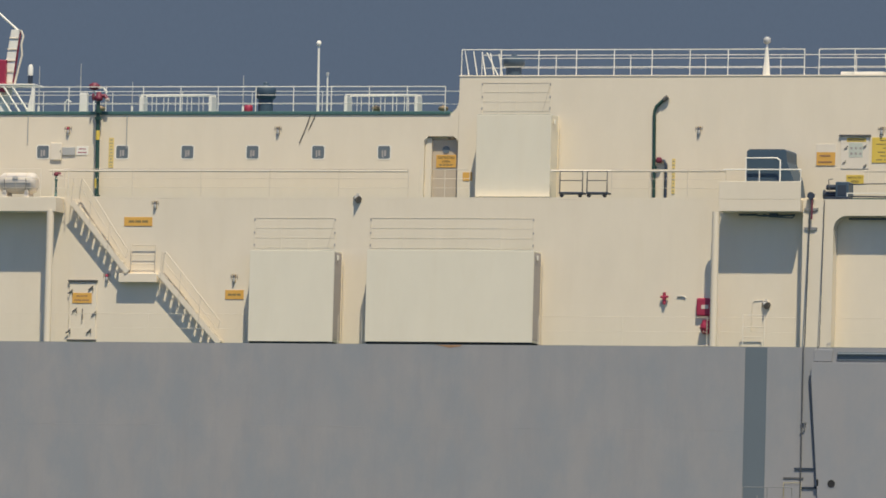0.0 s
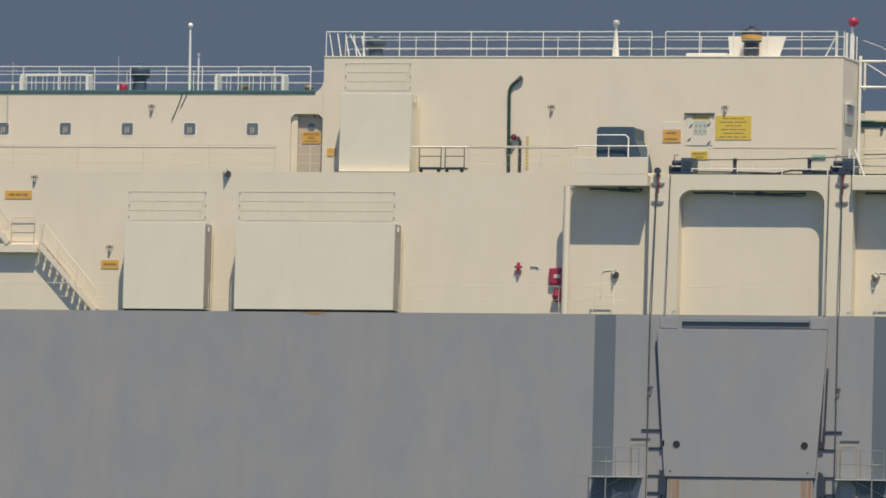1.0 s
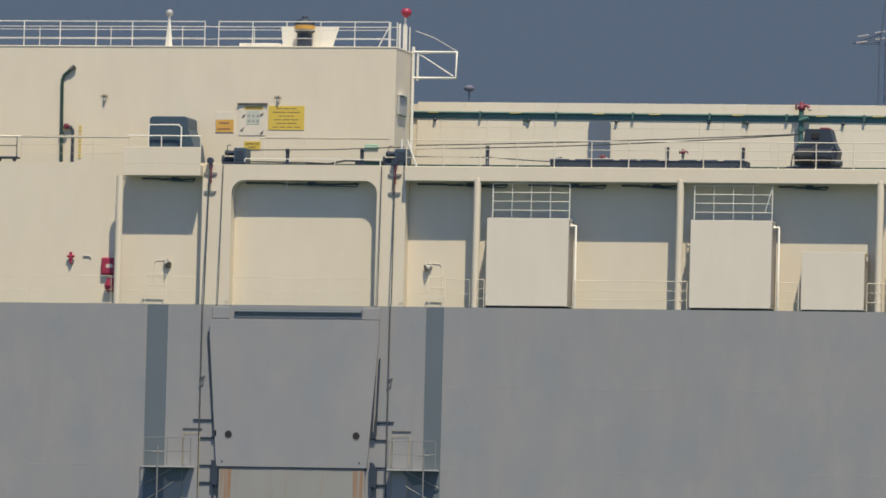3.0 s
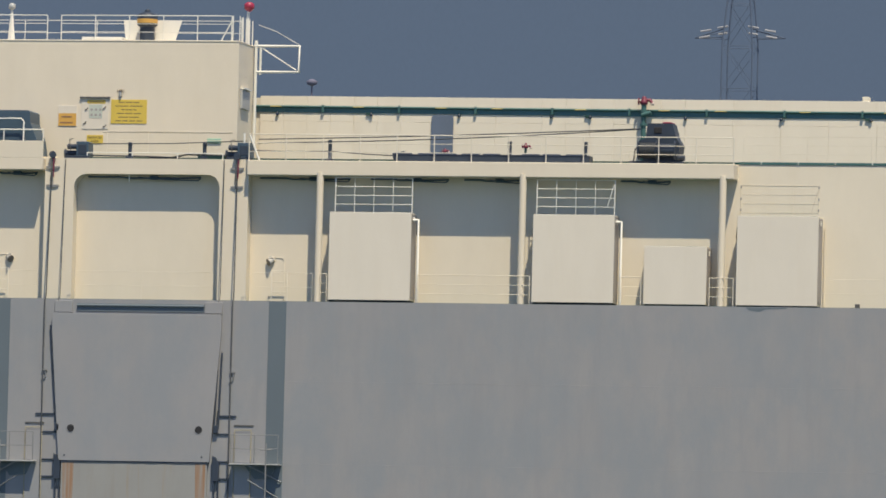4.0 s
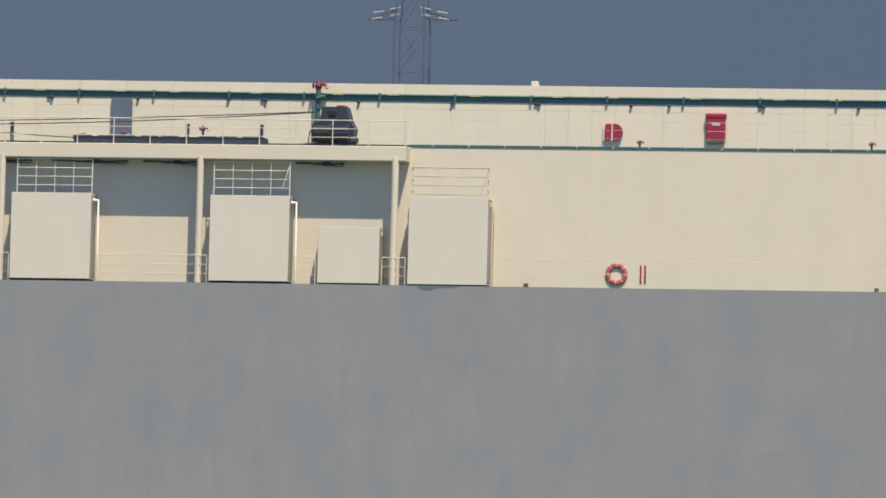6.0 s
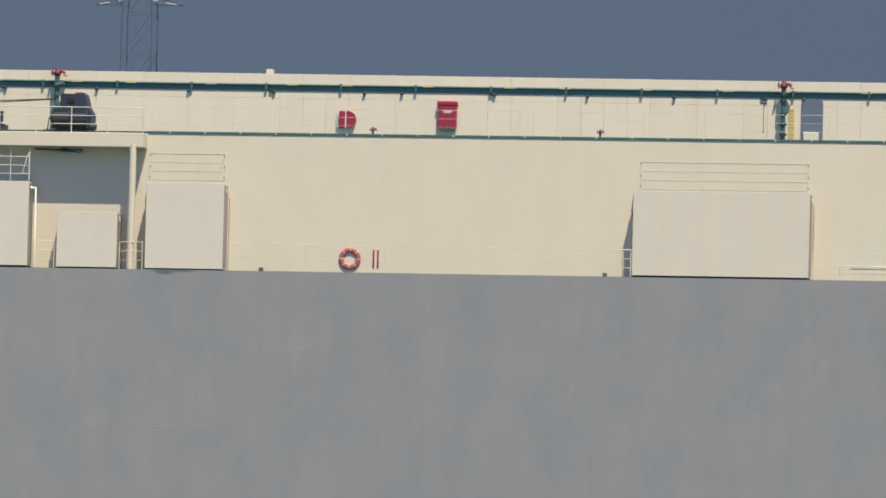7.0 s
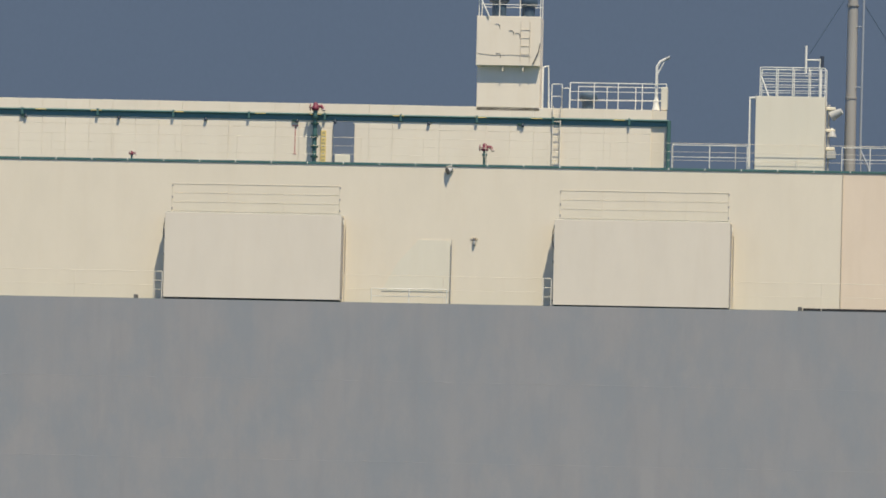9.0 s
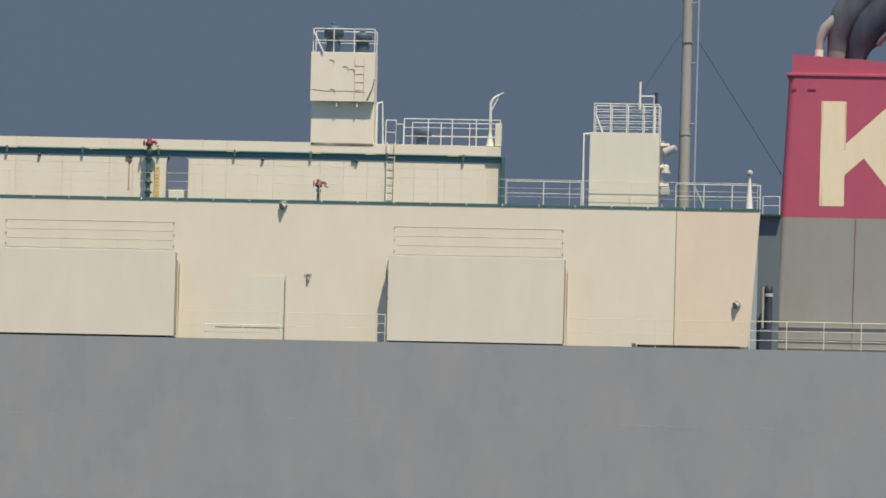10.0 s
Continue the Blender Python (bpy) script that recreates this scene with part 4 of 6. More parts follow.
    part("post", rod(BM(), (-92.0, 2.9, 9.9), (-92.0, 2.9, 11.1), 0.15, 12, 0.035), WHITE, ob)
    part("ring", lathe(BM(), [(0.06, 0), (0.13, 0.06), (0.13, 0.2), (0.06, 0.26)], -92.0, 2.9, 11.1, 14), GREYPLATE, ob)
    ob = thing("wind_deflector", -86.6, 3.4, 9.9, "pale wedge-shaped screen round the roof ventilator", "screen")
    part("screen", slab(BM(), [(-87.6, 9.9), (-85.68, 9.9), (-85.40, 10.78), (-87.69, 10.78)], 3.4, 3.45), WHITE, ob)
    part("stay", rod(BM(), (-87.0, 3.45, 10.6), (-87.0, 4.1, 9.9), 0.025, 6), WHITE, ob)
    solid("roof_hatch", bx(BM(), -89.1, -87.5, 2.5, 3.4, 9.9, 10.05, 0.02), WHITE, "low white roof hatch", "hatch")
    # corner bars, arm and red lamp at the casing's after end
    for i, x in enumerate((-83.1, -82.95, -82.85)):
        strand("corner_bar", [(x, 2.25 + i * 0.8, 9.9), (x, 2.25 + i * 0.8, 10.85)], 0.028, WHITE, "upright white bar at the roof's corner", "guard bar")
    for i in range(5):
        strand("corner_bar", [(-82.84, 2.3 + i * 0.5, 9.88), (-82.84, 2.3 + i * 0.5, 10.85)], 0.024, WHITE, "upright white bar at the roof's corner", "guard bar")
    strand("brace_bar", [(-83.55, 2.25, 9.9), (-83.1, 2.25, 10.75)], 0.03, WHITE, "slanting white brace bar of the roof railing", "brace")
    ob = thing("gangway_arm", -82.6, 4.3, 8.8, "white tubular swing-out arm at the casing's end", "arm")
    part("arm", path(BM(), [(-82.75, 4.3, 9.89), (-80.98, 4.3, 9.89), (-80.98, 4.3, 8.9), (-82.72, 4.3, 8.9)], 0.055, 10), WHITE, ob)
    part("brace", rod(BM(), (-82.5, 4.3, 9.85), (-81.1, 4.3, 8.98), 0.022, 8), WHITE, ob)
    part("mast", rod(BM(), (-82.68, 4.3, 6.0), (-82.68, 4.3, 10.1), 0.06, 10), WHITE, ob)
    part("mast", rod(BM(), (-82.5, 4.3, 8.8), (-82.5, 4.3, 9.9), 0.045, 10), WHITE, ob)
    strand("stay_wire", [(-82.6, 4.3, 10.7), (-81.9, 4.3, 10.45), (-81.0, 4.3, 9.95)], 0.02, GREYPLATE, "drooping grey stay line", "line")
    ob = thing("red_lamp", -82.96, 4.2, 9.9, "red signal lamp on a short white post", "signal lamp")
    part("post", rod(BM(), (-83.0, 4.2, 9.9), (-83.0, 4.2, 11.2), 0.05, 10), WHITE, ob)
    part("lamp", lathe(BM(), [(0.05, 0), (0.2, 0.12), (0.2, 0.28), (0.1, 0.36)], -82.97, 4.2, 11.2, 14), RED, ob)
    ob = thing("wall_cabinet", -82.76, 3.2, 7.5, "grey cabinet on the casing's end wall", "cabinet")
    part("body", bx(BM(), -82.79, -82.7, 2.4, 3.6, 7.35, 8.05, 0.01), GREYPLATE, ob)
    part("hood", bx(BM(), -82.79, -82.62, 2.4, 3.6, 8.08, 8.14), WHITE, ob)
    # roof of the forward block
    railing(-126, -104.0, 2.2, 8.58, 0.92, 3, 1.42, "white tube railing along the forward roof")
    railing(-126, -104.0, 4.5, 8.58, 0.95, 2, 2.8, "white tube railing on the forward roof's far side", r=0.012)
    for x0, x1 in ((-116.05, -113.3), (-108.05, -105.3)):
        ob = thing("pipe_rack", (x0 + x1) / 2, 3, 8.58, "white welded pipe rack on the roof", "rack", "pipe racks on the roof")
        for y in (2.8, 3.3):
            part("side", path(BM(), [(x0, y, 8.58), (x0 + 0.05, y, 9.25), (x1, y, 9.25), (x1, y, 8.58)], 0.035), WHITE, ob)
            for k in range(1, 6):
                part("upright", rod(BM(), (x0 + (x1 - x0) * k / 6, y, 8.58), (x0 + (x1 - x0) * k / 6, y, 9.25), 0.014, 6), WHITE, ob)
        for x in (x0 + 0.03, x1):
            part("end", bx(BM(), x - 0.06, x + 0.06, 2.75, 3.35, 8.58, 9.2, 0.01), WHITE, ob)
    mushroom_vent(-111.35, 3.4, 8.58, 1.1, 0.76)
    for x in (-107.1, -104.5, -117.9):
        mushroom_vent(x, 3.6, 8.58, 0.32, 0.36, BRASS)
    solid("red_drum", lathe(BM(), [(0.14, 0), (0.16, 0.02), (0.16, 0.3), (0.13, 0.33)], -111.95, 3.2, 8.58, 16), RED, "small red drum on the roof", "drum")
    ob = thing("antenna_pole", -109.19, 3.0, 8.58, "tall white antenna pole with a round dome", "antenna")
    part("pole", rod(BM(), (-109.17, 3, 8.58), (-109.2, 3, 11.1), 0.055, 12, 0.04), WHITE, ob)
    part("dome", lathe(BM(), [(0.06, 0), (0.095, 0.04), (0.095, 0.14), (0.05, 0.2)], -109.2, 3, 11.08, 14), WHITE, ob)
    ob = thing("antenna_pole", -108.82, 3.0, 8.58, "short thin white pole beside the antenna", "antenna")
    part("pole", rod(BM(), (-108.82, 3, 8.58), (-108.83, 3, 10.06), 0.03, 10), WHITE, ob)
    part("cap", rod(BM(), (-108.83, 3, 9.98), (-108.83, 3, 10.1), 0.06, 10), GREYPLATE, ob)
    for x, z in ((-118.5, 10.43), (-120.14, 10.35), (-116.45, 9.75), (-112.1, 10.0)):
        ob = thing("whip_antenna", x, 3, 8.58, "thin grey whip antenna on the roof", "antenna", "whip antennas")
        part("rod", rod(BM(), (x, 3, 8.58), (x, 3, z), 0.028, 6, 0.014), GREYPLATE, ob)
        part("foot", rod(BM(), (x, 3, 8.58), (x, 3, 8.85), 0.045, 8), WHITE, ob)
    solid("vent_hook", path(BM(), [(-118.9 - 0.2, 3, 8.58), (-119.1, 3, 9.0), (-119.0, 3, 9.1), (-118.85, 3, 9.02)], 0.03), WHITE, "small white hooked vent pipe", "vent pipe")
    ob = thing("monitor_valve", -117.95, 3.0, 8.58, "red fire monitor on a pale stand", "fire monitor")
    part("stand", bx(BM(), -118.5, -118.2, 2.9, 3.1, 8.58, 9.35, 0.02), WHITE, ob)
    part("head", lathe(BM(), [(0.06, 0), (0.2, 0.05), (0.2, 0.2), (0.08, 0.28)], -117.95, 3, 9.45, 14), MAROON, ob)
    part("pipe", path(BM(), [(-117.95, 3, 8.58), (-117.95, 3, 9.5), (-117.6, 3, 9.55), (-117.45, 3, 9.35)], 0.035), WHITE, ob)
    # signal mast at the fore end of the roof
    ob = thing("signal_mast", -121.0, 3.4, 8.58, "white boxed mast with a red back edge and lines", "mast")
    part("column", slab(BM(), [(-121.88, 8.58), (-121.42, 8.58), (-121.06, 11.75), (-121.38, 11.75)], 3.2, 3.34), WHITE, ob)
    for k in range(6):
        z = 9.3 + 0.42 * k
        xl = -121.88 + 0.158 * (z - 8.58)
        part("stiffener", bx(BM(), xl - 0.02, xl + 0.44 - 0.02 * k, 3.17, 3.2, z, z + 0.05, 0.008), RAILDARK, ob)
    part("red_edge", slab(BM(), [(-121.32, 9.6), (-121.24, 9.6), (-120.98, 11.7), (-121.04, 11.7)], 3.2, 3.24), MAROON, ob)
    part("cable_loom", path(BM(), [(-121.0, 3.2, 11.72), (-120.9, 3.2, 11.5), (-120.97, 3.2, 11.2), (-120.93, 3.2, 10.8), (-121.05, 3.2, 10.3), (-121.2, 3.2, 9.7)], 0.04, 8), RAILCREAM, ob)
    part("red_box", bx(BM(), -121.9, -121.5, 3.0, 3.2, 9.4, 10.6, 0.03), RED, ob)
    part("platform", bx(BM(), -121.9, -120.3, 2.9, 3.9, 9.62, 9.69, 0.015), WHITE, ob)
    part("leg", rod(BM(), (-120.45, 3, 8.58), (-120.35, 3, 9.65), 0.16, 10, 0.05), WHITE, ob)
    part("horn", lathe(BM(), [(0.1, 0), (0.1, 0.3), (0.06, 0.42)], -120.5, 3.0, 10.0, 12), WHITE, ob)
    part("gooseneck", rod(BM(), (-120.5, 3.0, 9.7), (-120.5, 3.0, 10.05), 0.09, 10), NAVY, ob)
    for k in range(3):
        part("brace", rod(BM(), (-121.9 + 0.35 * k, 2.95, 9.6), (-121.2 + 0.35 * k, 2.95, 8.6), 0.04, 8), WHITE, ob)
    part("derrick", rod(BM(), (-121.15, 3.3, 11.72), (-122.6, 3.3, 12.95), 0.045, 8), WHITE, ob)


lower_forward()
upper_forward()


# ---- ramp bay in the hull side ----
def ramp_bay():
    # flat plates whose dark colour stands for two shaded recesses
    for x0, x1, lean in ((-91.72, -90.90, 0.0), (-80.83, -80.15, 0.0)):
        bm = slab(BM(), [(x0, -22), (x1, -22), (x1, -0.14), (x0, -0.14)], -0.106, -0.10)
        solid("hull_band", bm, BAND, "dark blue-grey plate standing for a shaded recess in the hull", "painted band", kind="structure")
    ob = thing("side_ramp", -85.9, -0.1, -14, "grey stowed side ramp door with rust-streaked lower leaf", "ramp door")
    upper = part("upper_leaf", slab(BM(), [(-88.83, -6.24), (-82.97, -6.24), (-82.62, -1.3), (-82.62, -0.70), (-89.21, -0.70), (-89.21, -1.3)], -0.24, -0.11), RAMPGREY, ob)
    lower = part("lower_leaf", slab(BM(), [(-88.72, -14), (-83.05, -14), (-83.05, -6.30), (-88.72, -6.30)], -0.20, -0.11), SHEET, ob, "pale grey lower leaf with rust streaks")
    part("hinge_line", bx(BM(), -88.75, -83.0, -0.225, -0.11, -6.30, -6.245), NAVY, ob)
    for x in (-88.38, -83.40):
        # black disc on the leaf paints the hole's dark inside
        part("eye_hole", rod(BM(), (x, -0.252, -5.03), (x, -0.235, -5.03), 0.14, 20), BLACK, upper)
        part("eye_rim", rod(BM(), (x, -0.247, -5.03), (x, -0.235, -5.03), 0.17, 20), RAMPGREY, upper)
    for x, w in ((-88.45, 0.22), (-83.3, 0.2)):
        part("rust_run", slab(BM(), [(x - w * 0.5, -11.5), (x + w * 0.5, -11.6), (x + w, -6.32), (x - w, -6.32)], -0.206, -0.20), RUSTRUN, lower)
    for x, w, z in ((-86.3, 0.35, -8.6), (-84.7, 0.3, -7.9), (-85.6, 0.2, -7.6)):
        part("rust_run", slab(BM(), [(x - w * 0.5, z), (x + w * 0.5, z - 0.2), (x + w, -6.32), (x - w, -6.32)], -0.205, -0.20), FAINTRUN, lower)
    for x in (-88.6, -83.25):
        part("bolt", rod(BM(), (x, -0.255, -6.05), (x, -0.235, -6.05), 0.035, 8), NAVY, upper)
    part("top_bar", bx(BM(), -89.2, -82.65, -0.2, -0.11, -0.70, -0.66), RAMPGREY, ob)
    solid("roller_slot", bx(BM(), -88.29, -83.33, -0.13, -0.10, -0.60, -0.29, 0.01), BAND, "long dark slot over the ramp door", "slot")
    solid("roller_bar", path(BM(), [(-88.28, -0.15, -0.37), (-83.34, -0.15, -0.37)], 0.05, 10), BAND, "long blue-grey roller bar over the ramp", "roller bar")
    for x in (-88.75, -82.9):
        solid("lug_plate", bx(BM(), x - 0.4, x + 0.28, -0.16, -0.10, -0.64, -0.2, 0.015), RAMPGREY, "grey lug plate beside the slot", "plate")
    for pts in ([(-62.6, -0.15), (-61.0, -0.15), (-61.1, -0.19), (-61.8, -0.2), (-62.1, -0.31), (-62.45, -0.26)], [(-103.4, -0.14), (-102.4, -0.14), (-102.5, -0.2), (-102.9, -0.24), (-103.2, -0.18)]):
        solid("hull_scuff", slab(BM(), pts, -0.106, -0.098), BAND if pts[0][0] > -80 else RUST, "dark scuffed patch below the deck edge", "scuff mark", "scuff marks")
    # falls, struts and brackets on either side
    for s, xr, xt in ((-1, -89.55, -89.53), (1, -82.23, -82.29)):
        strand("wire_fall", [(xt, 0.29, 5.25), (xr, 0.0, 0.0), (xr, -0.15, -0.2), (xr, -0.15, -16)], 0.026, ROPE, "dark wire fall hanging down the ship's side", "wire rope")
        strand("wire_fall", [(xt - s * 0.52, 0.30, 5.2), (xt - s * 0.50, 0.1, -0.05), (xt - s * 0.50, -0.13, -0.15), (xt - s * 0.50, -0.14, -0.66)], 0.018, ROPE, "thin dark wire beside the fall", "wire rope")
        ob = thing("wire_clamp", xr, -0.3, -3.1, "small clamp on the wire fall", "clamp", "wire clamps")
        part("bar", bx(BM(), xr - 0.04, xr + 0.16, -0.17, -0.12, -2.85, -2.81), DIMGREY, ob)
        part("hook", path(BM(), [(xr + 0.10, -0.14, -2.86), (xr + 0.10, -0.14, -3.1), (xr - 0.06, -0.14, -3.2)], 0.02, 6), DIMGREY, ob)
        inner = -88.9 if s < 0 else -82.72
        ob = thing("ramp_strut", inner, -0.3, -5.1, "dark hinged strut of the side ramp", "strut", "ramp struts")
        if s < 0:
            part("bar", rod(BM(), (-89.27, -0.17, -1.15), (-88.95, -0.17, -5.0), 0.05, 10), NAVY, ob)
        else:
            for k in (0.0, 0.16):
                part("bar", rod(BM(), (-82.58 - k, -0.17, -2.1 - k * 4), (-82.66 - k, -0.17, -5.0), 0.032, 10), NAVY, ob)
        part("shoe", bx(BM(), inner - 0.12, inner + 0.07, -0.24, -0.12, -5.15, -4.85, 0.03), NAVY, ob)
        part("rod", rod(BM(), (inner + s * 0.02, -0.17, -5.0), (inner + s * 0.05, -0.17, -4.3), 0.035, 8), ROPE, ob)
        out = xr + s * 0.25
        ob = thing("fall_bracket", (out + inner) / 2, -0.2, -6.9, "dark steel brackets that guide the falls", "bracket", "fall brackets")
        for z, t in ((-4.48, 0.05), (-5.16, 0.045), (-6.2, 0.035), (-6.85, 0.055)):
            o2 = out if z == -4.48 else xr - s * 0.04
            part("arm", bx(BM(), min(o2, inner), max(o2, inner), -0.145, -0.105, z - t, z + t * 0.4, 0.012), NAVY, ob)
        part("knee", slab(BM(), [(inner - 0.12, -6.95), (inner + 0.14, -6.95), (inner + 0.14, -6.3), (inner + 0.0, -6.05), (inner - 0.12, -6.0)], -0.26, -0.12), NAVY, ob)
        part("guide", rod(BM(), (inner - 0.04, -0.19, -6.9), (inner - 0.04, -0.19, -15), 0.035, 8), NAVY, ob)
        part("guide", rod(BM(), (inner + 0.12, -0.19, -6.9), (inner + 0.12, -0.19, -15), 0.025, 8), NAVY, ob)
        # boarding platform
        x0, x1 = (-91.63, -89.70) if s < 0 else (-82.10, -80.18)
        ob = thing("boarding_platform", (x0 + x1) / 2, -0.1, -6.3, "railed grey boarding platform on the hull", "platform", "boarding platforms")
        part("deck", bx(BM(), x0, x1, -0.6, -0.11, -6.33, -6.28, 0.01), GREYPLATE, ob)
        for x in (x0 + 0.05, (x0 + x1) / 2, x1 - 0.05):
            part("post", rod(BM(), (x, -0.57, -6.3), (x, -0.57, -5.2), 0.018, 8), DIMGREY, ob)
        for z in (-5.2, -5.72):
            part("rail", rod(BM(), (x0 + 0.05, -0.57, z), (x1 - 0.05, -0.57, z), 0.013, 8), DIMGREY, ob)
        a, b = (x0 + 1.2, x0 - 0.0) if s < 0 else (x1 - 1.2, x1 + 0.0)
        part("brace", rod(BM(), (a, -0.55, -6.34), (b, -0.15, -6.95), 0.03, 8), DIMGREY, ob)
        part("brace", rod(BM(), (a, -0.55, -6.9), (b, -0.15, -7.6), 0.025, 8), DIMGREY, ob)
        part("bracket", slab(BM(), [(x0 + 0.5, -6.34), (x1 - 0.2, -6.34), (x1 - 0.4, -6.78), (x0 + 0.9, -6.85)], -0.16, -0.11), BAND, ob)
        px_ = x0 + 0.6 if s < 0 else x1 - 0.5
        part("davit_post", rod(BM(), (px_, -0.6, -7.9), (px_, -0.6, -5.5), 0.03, 10), DIMGREY, ob)
        part("davit_arm", rod(BM(), (px_ - 0.22, -0.6, -5.75), (px_ + 0.22, -0.6, -5.75), 0.025, 8), DIMGREY, ob)
        lx = x1 - 0.15 if s < 0 else x0 + 0.4
        part("gate", bx(BM(), lx - 0.3, lx + 0.3, -0.14, -0.112, -7.8, -5.1), RAMPGREY, ob, "stained pale gate panel")
        part("gate_frame", path(BM(), [(lx - 0.32, -0.15, -7.8), (lx - 0.32, -0.15, -5.0), (lx + 0.32, -0.15, -5.0), (lx + 0.32, -0.15, -7.8)], 0.016, 6), FADEDOCHRE, ob, "faded ochre gate frame")
        part("lintel", bx(BM(), lx - 0.35, lx + 0.4, -0.125, -0.105, -4.86, -4.81), STEEL, ob)


# ---- portal and walkway over the ramp ----
def cable_sheave(x):
    ob = thing("cable_sheave", x, 0.1, 4.3, "dark sheave block on the portal's corner", "sheave", "sheave blocks")
    part("block", bx(BM(), x - 0.055, x + 0.055, 0.24, 0.34, 4.75, 5.45, 0.02), STEEL, ob)
    part("wheel", rod(BM(), (x, 0.18, 5.36), (x, 0.28, 5.36), 0.13, 18), NAVY, ob)
    part("cheek", bx(BM(), x + 0.03, x + 0.075, 0.2, 0.24, 4.5, 5.3, 0.008), MAROON, ob, "dark red cheek plate")
    part("link", path(BM(), [(x - 0.04, 0.26, 4.8), (x - 0.06, 0.26, 4.4), (x - 0.02, 0.26, 4.18)], 0.022, 6), STEEL, ob)
    for z, w in ((4.90, 0.26), (4.20, 0.24)):
        part("gusset", slab(BM(), [(x - w, z - 0.03), (x - w * 0.5, z - 0.08), (x + w * 0.6, z - 0.08), (x + w, z - 0.02), (x + w, z + 0.02), (x - w, z + 0.02)], 0.29, 0.345), DIMGREY, ob)
    return ob


def deck_winch(x0, x1, z0, z1, y0, label):
    ob = thing("deck_winch", (x0 + x1) / 2, y0 + 0.4, z0, label, "winch", "deck winches")
    w = x1 - x0
    part("base", bx(BM(), x0, x1, y0, y0 + 0.8, z0, z0 + 0.1, 0.01), NAVY, ob)
    zd = z0 + 0.2
    part("drum", rod(BM(), (x0 - w * 0.1, y0 + 0.4, zd), (x0 + w * 0.45, y0 + 0.4, zd), 0.12, 18), NAVY, ob)
    part("gear_case", bx(BM(), x0 + w * 0.45, x1, y0 + 0.05, y0 + 0.75, z0 + 0.05, z1, 0.03), BLUEGREY, ob)
    part("motor", rod(BM(), (x0 + w * 0.05, y0 + 0.2, z0 + 0.45), (x0 + w * 0.45, y0 + 0.2, z0 + 0.45), 0.10, 14), NAVY, ob)
    part("brake_lever", path(BM(), [(x0 + w * 0.2, y0 + 0.1, z0 + 0.3), (x0 + w * 0.15, y0 + 0.1, z1 + 0.08), (x0 + w * 0.32, y0 + 0.1, z1 + 0.1)], 0.02, 6), STEEL, ob)
    part("cover_plate", bx(BM(), x0 + w * 0.55, x1 - w * 0.1, y0 + 0.036, y0 + 0.05, z0 + 0.15, z1 - 0.12, 0.006), NAVY, ob)
    for x in (x0 - w * 0.1, x0 + w * 0.42):
        part("flange", rod(BM(), (x - 0.02, y0 + 0.4, zd), (x + 0.02, y0 + 0.4, zd), 0.18, 18), NAVY, ob)
    return ob


def bollard(x, y, z, h):
    ob = thing("roller_post", x, y, z, "dark mooring roller post on the deck edge", "roller post", "roller posts")
    part("post", lathe(BM(), [(0.12, 0), (0.12, 0.05), (0.07, 0.07), (0.075, h - 0.1), (0.09, h - 0.08), (0.07, h)], x, y, z, 14), NAVY, ob)
    part("foot", bx(BM(), x - 0.14, x + 0.14, y - 0.14, y + 0.14, z, z + 0.1, 0.01), NAVY, ob)
    return ob


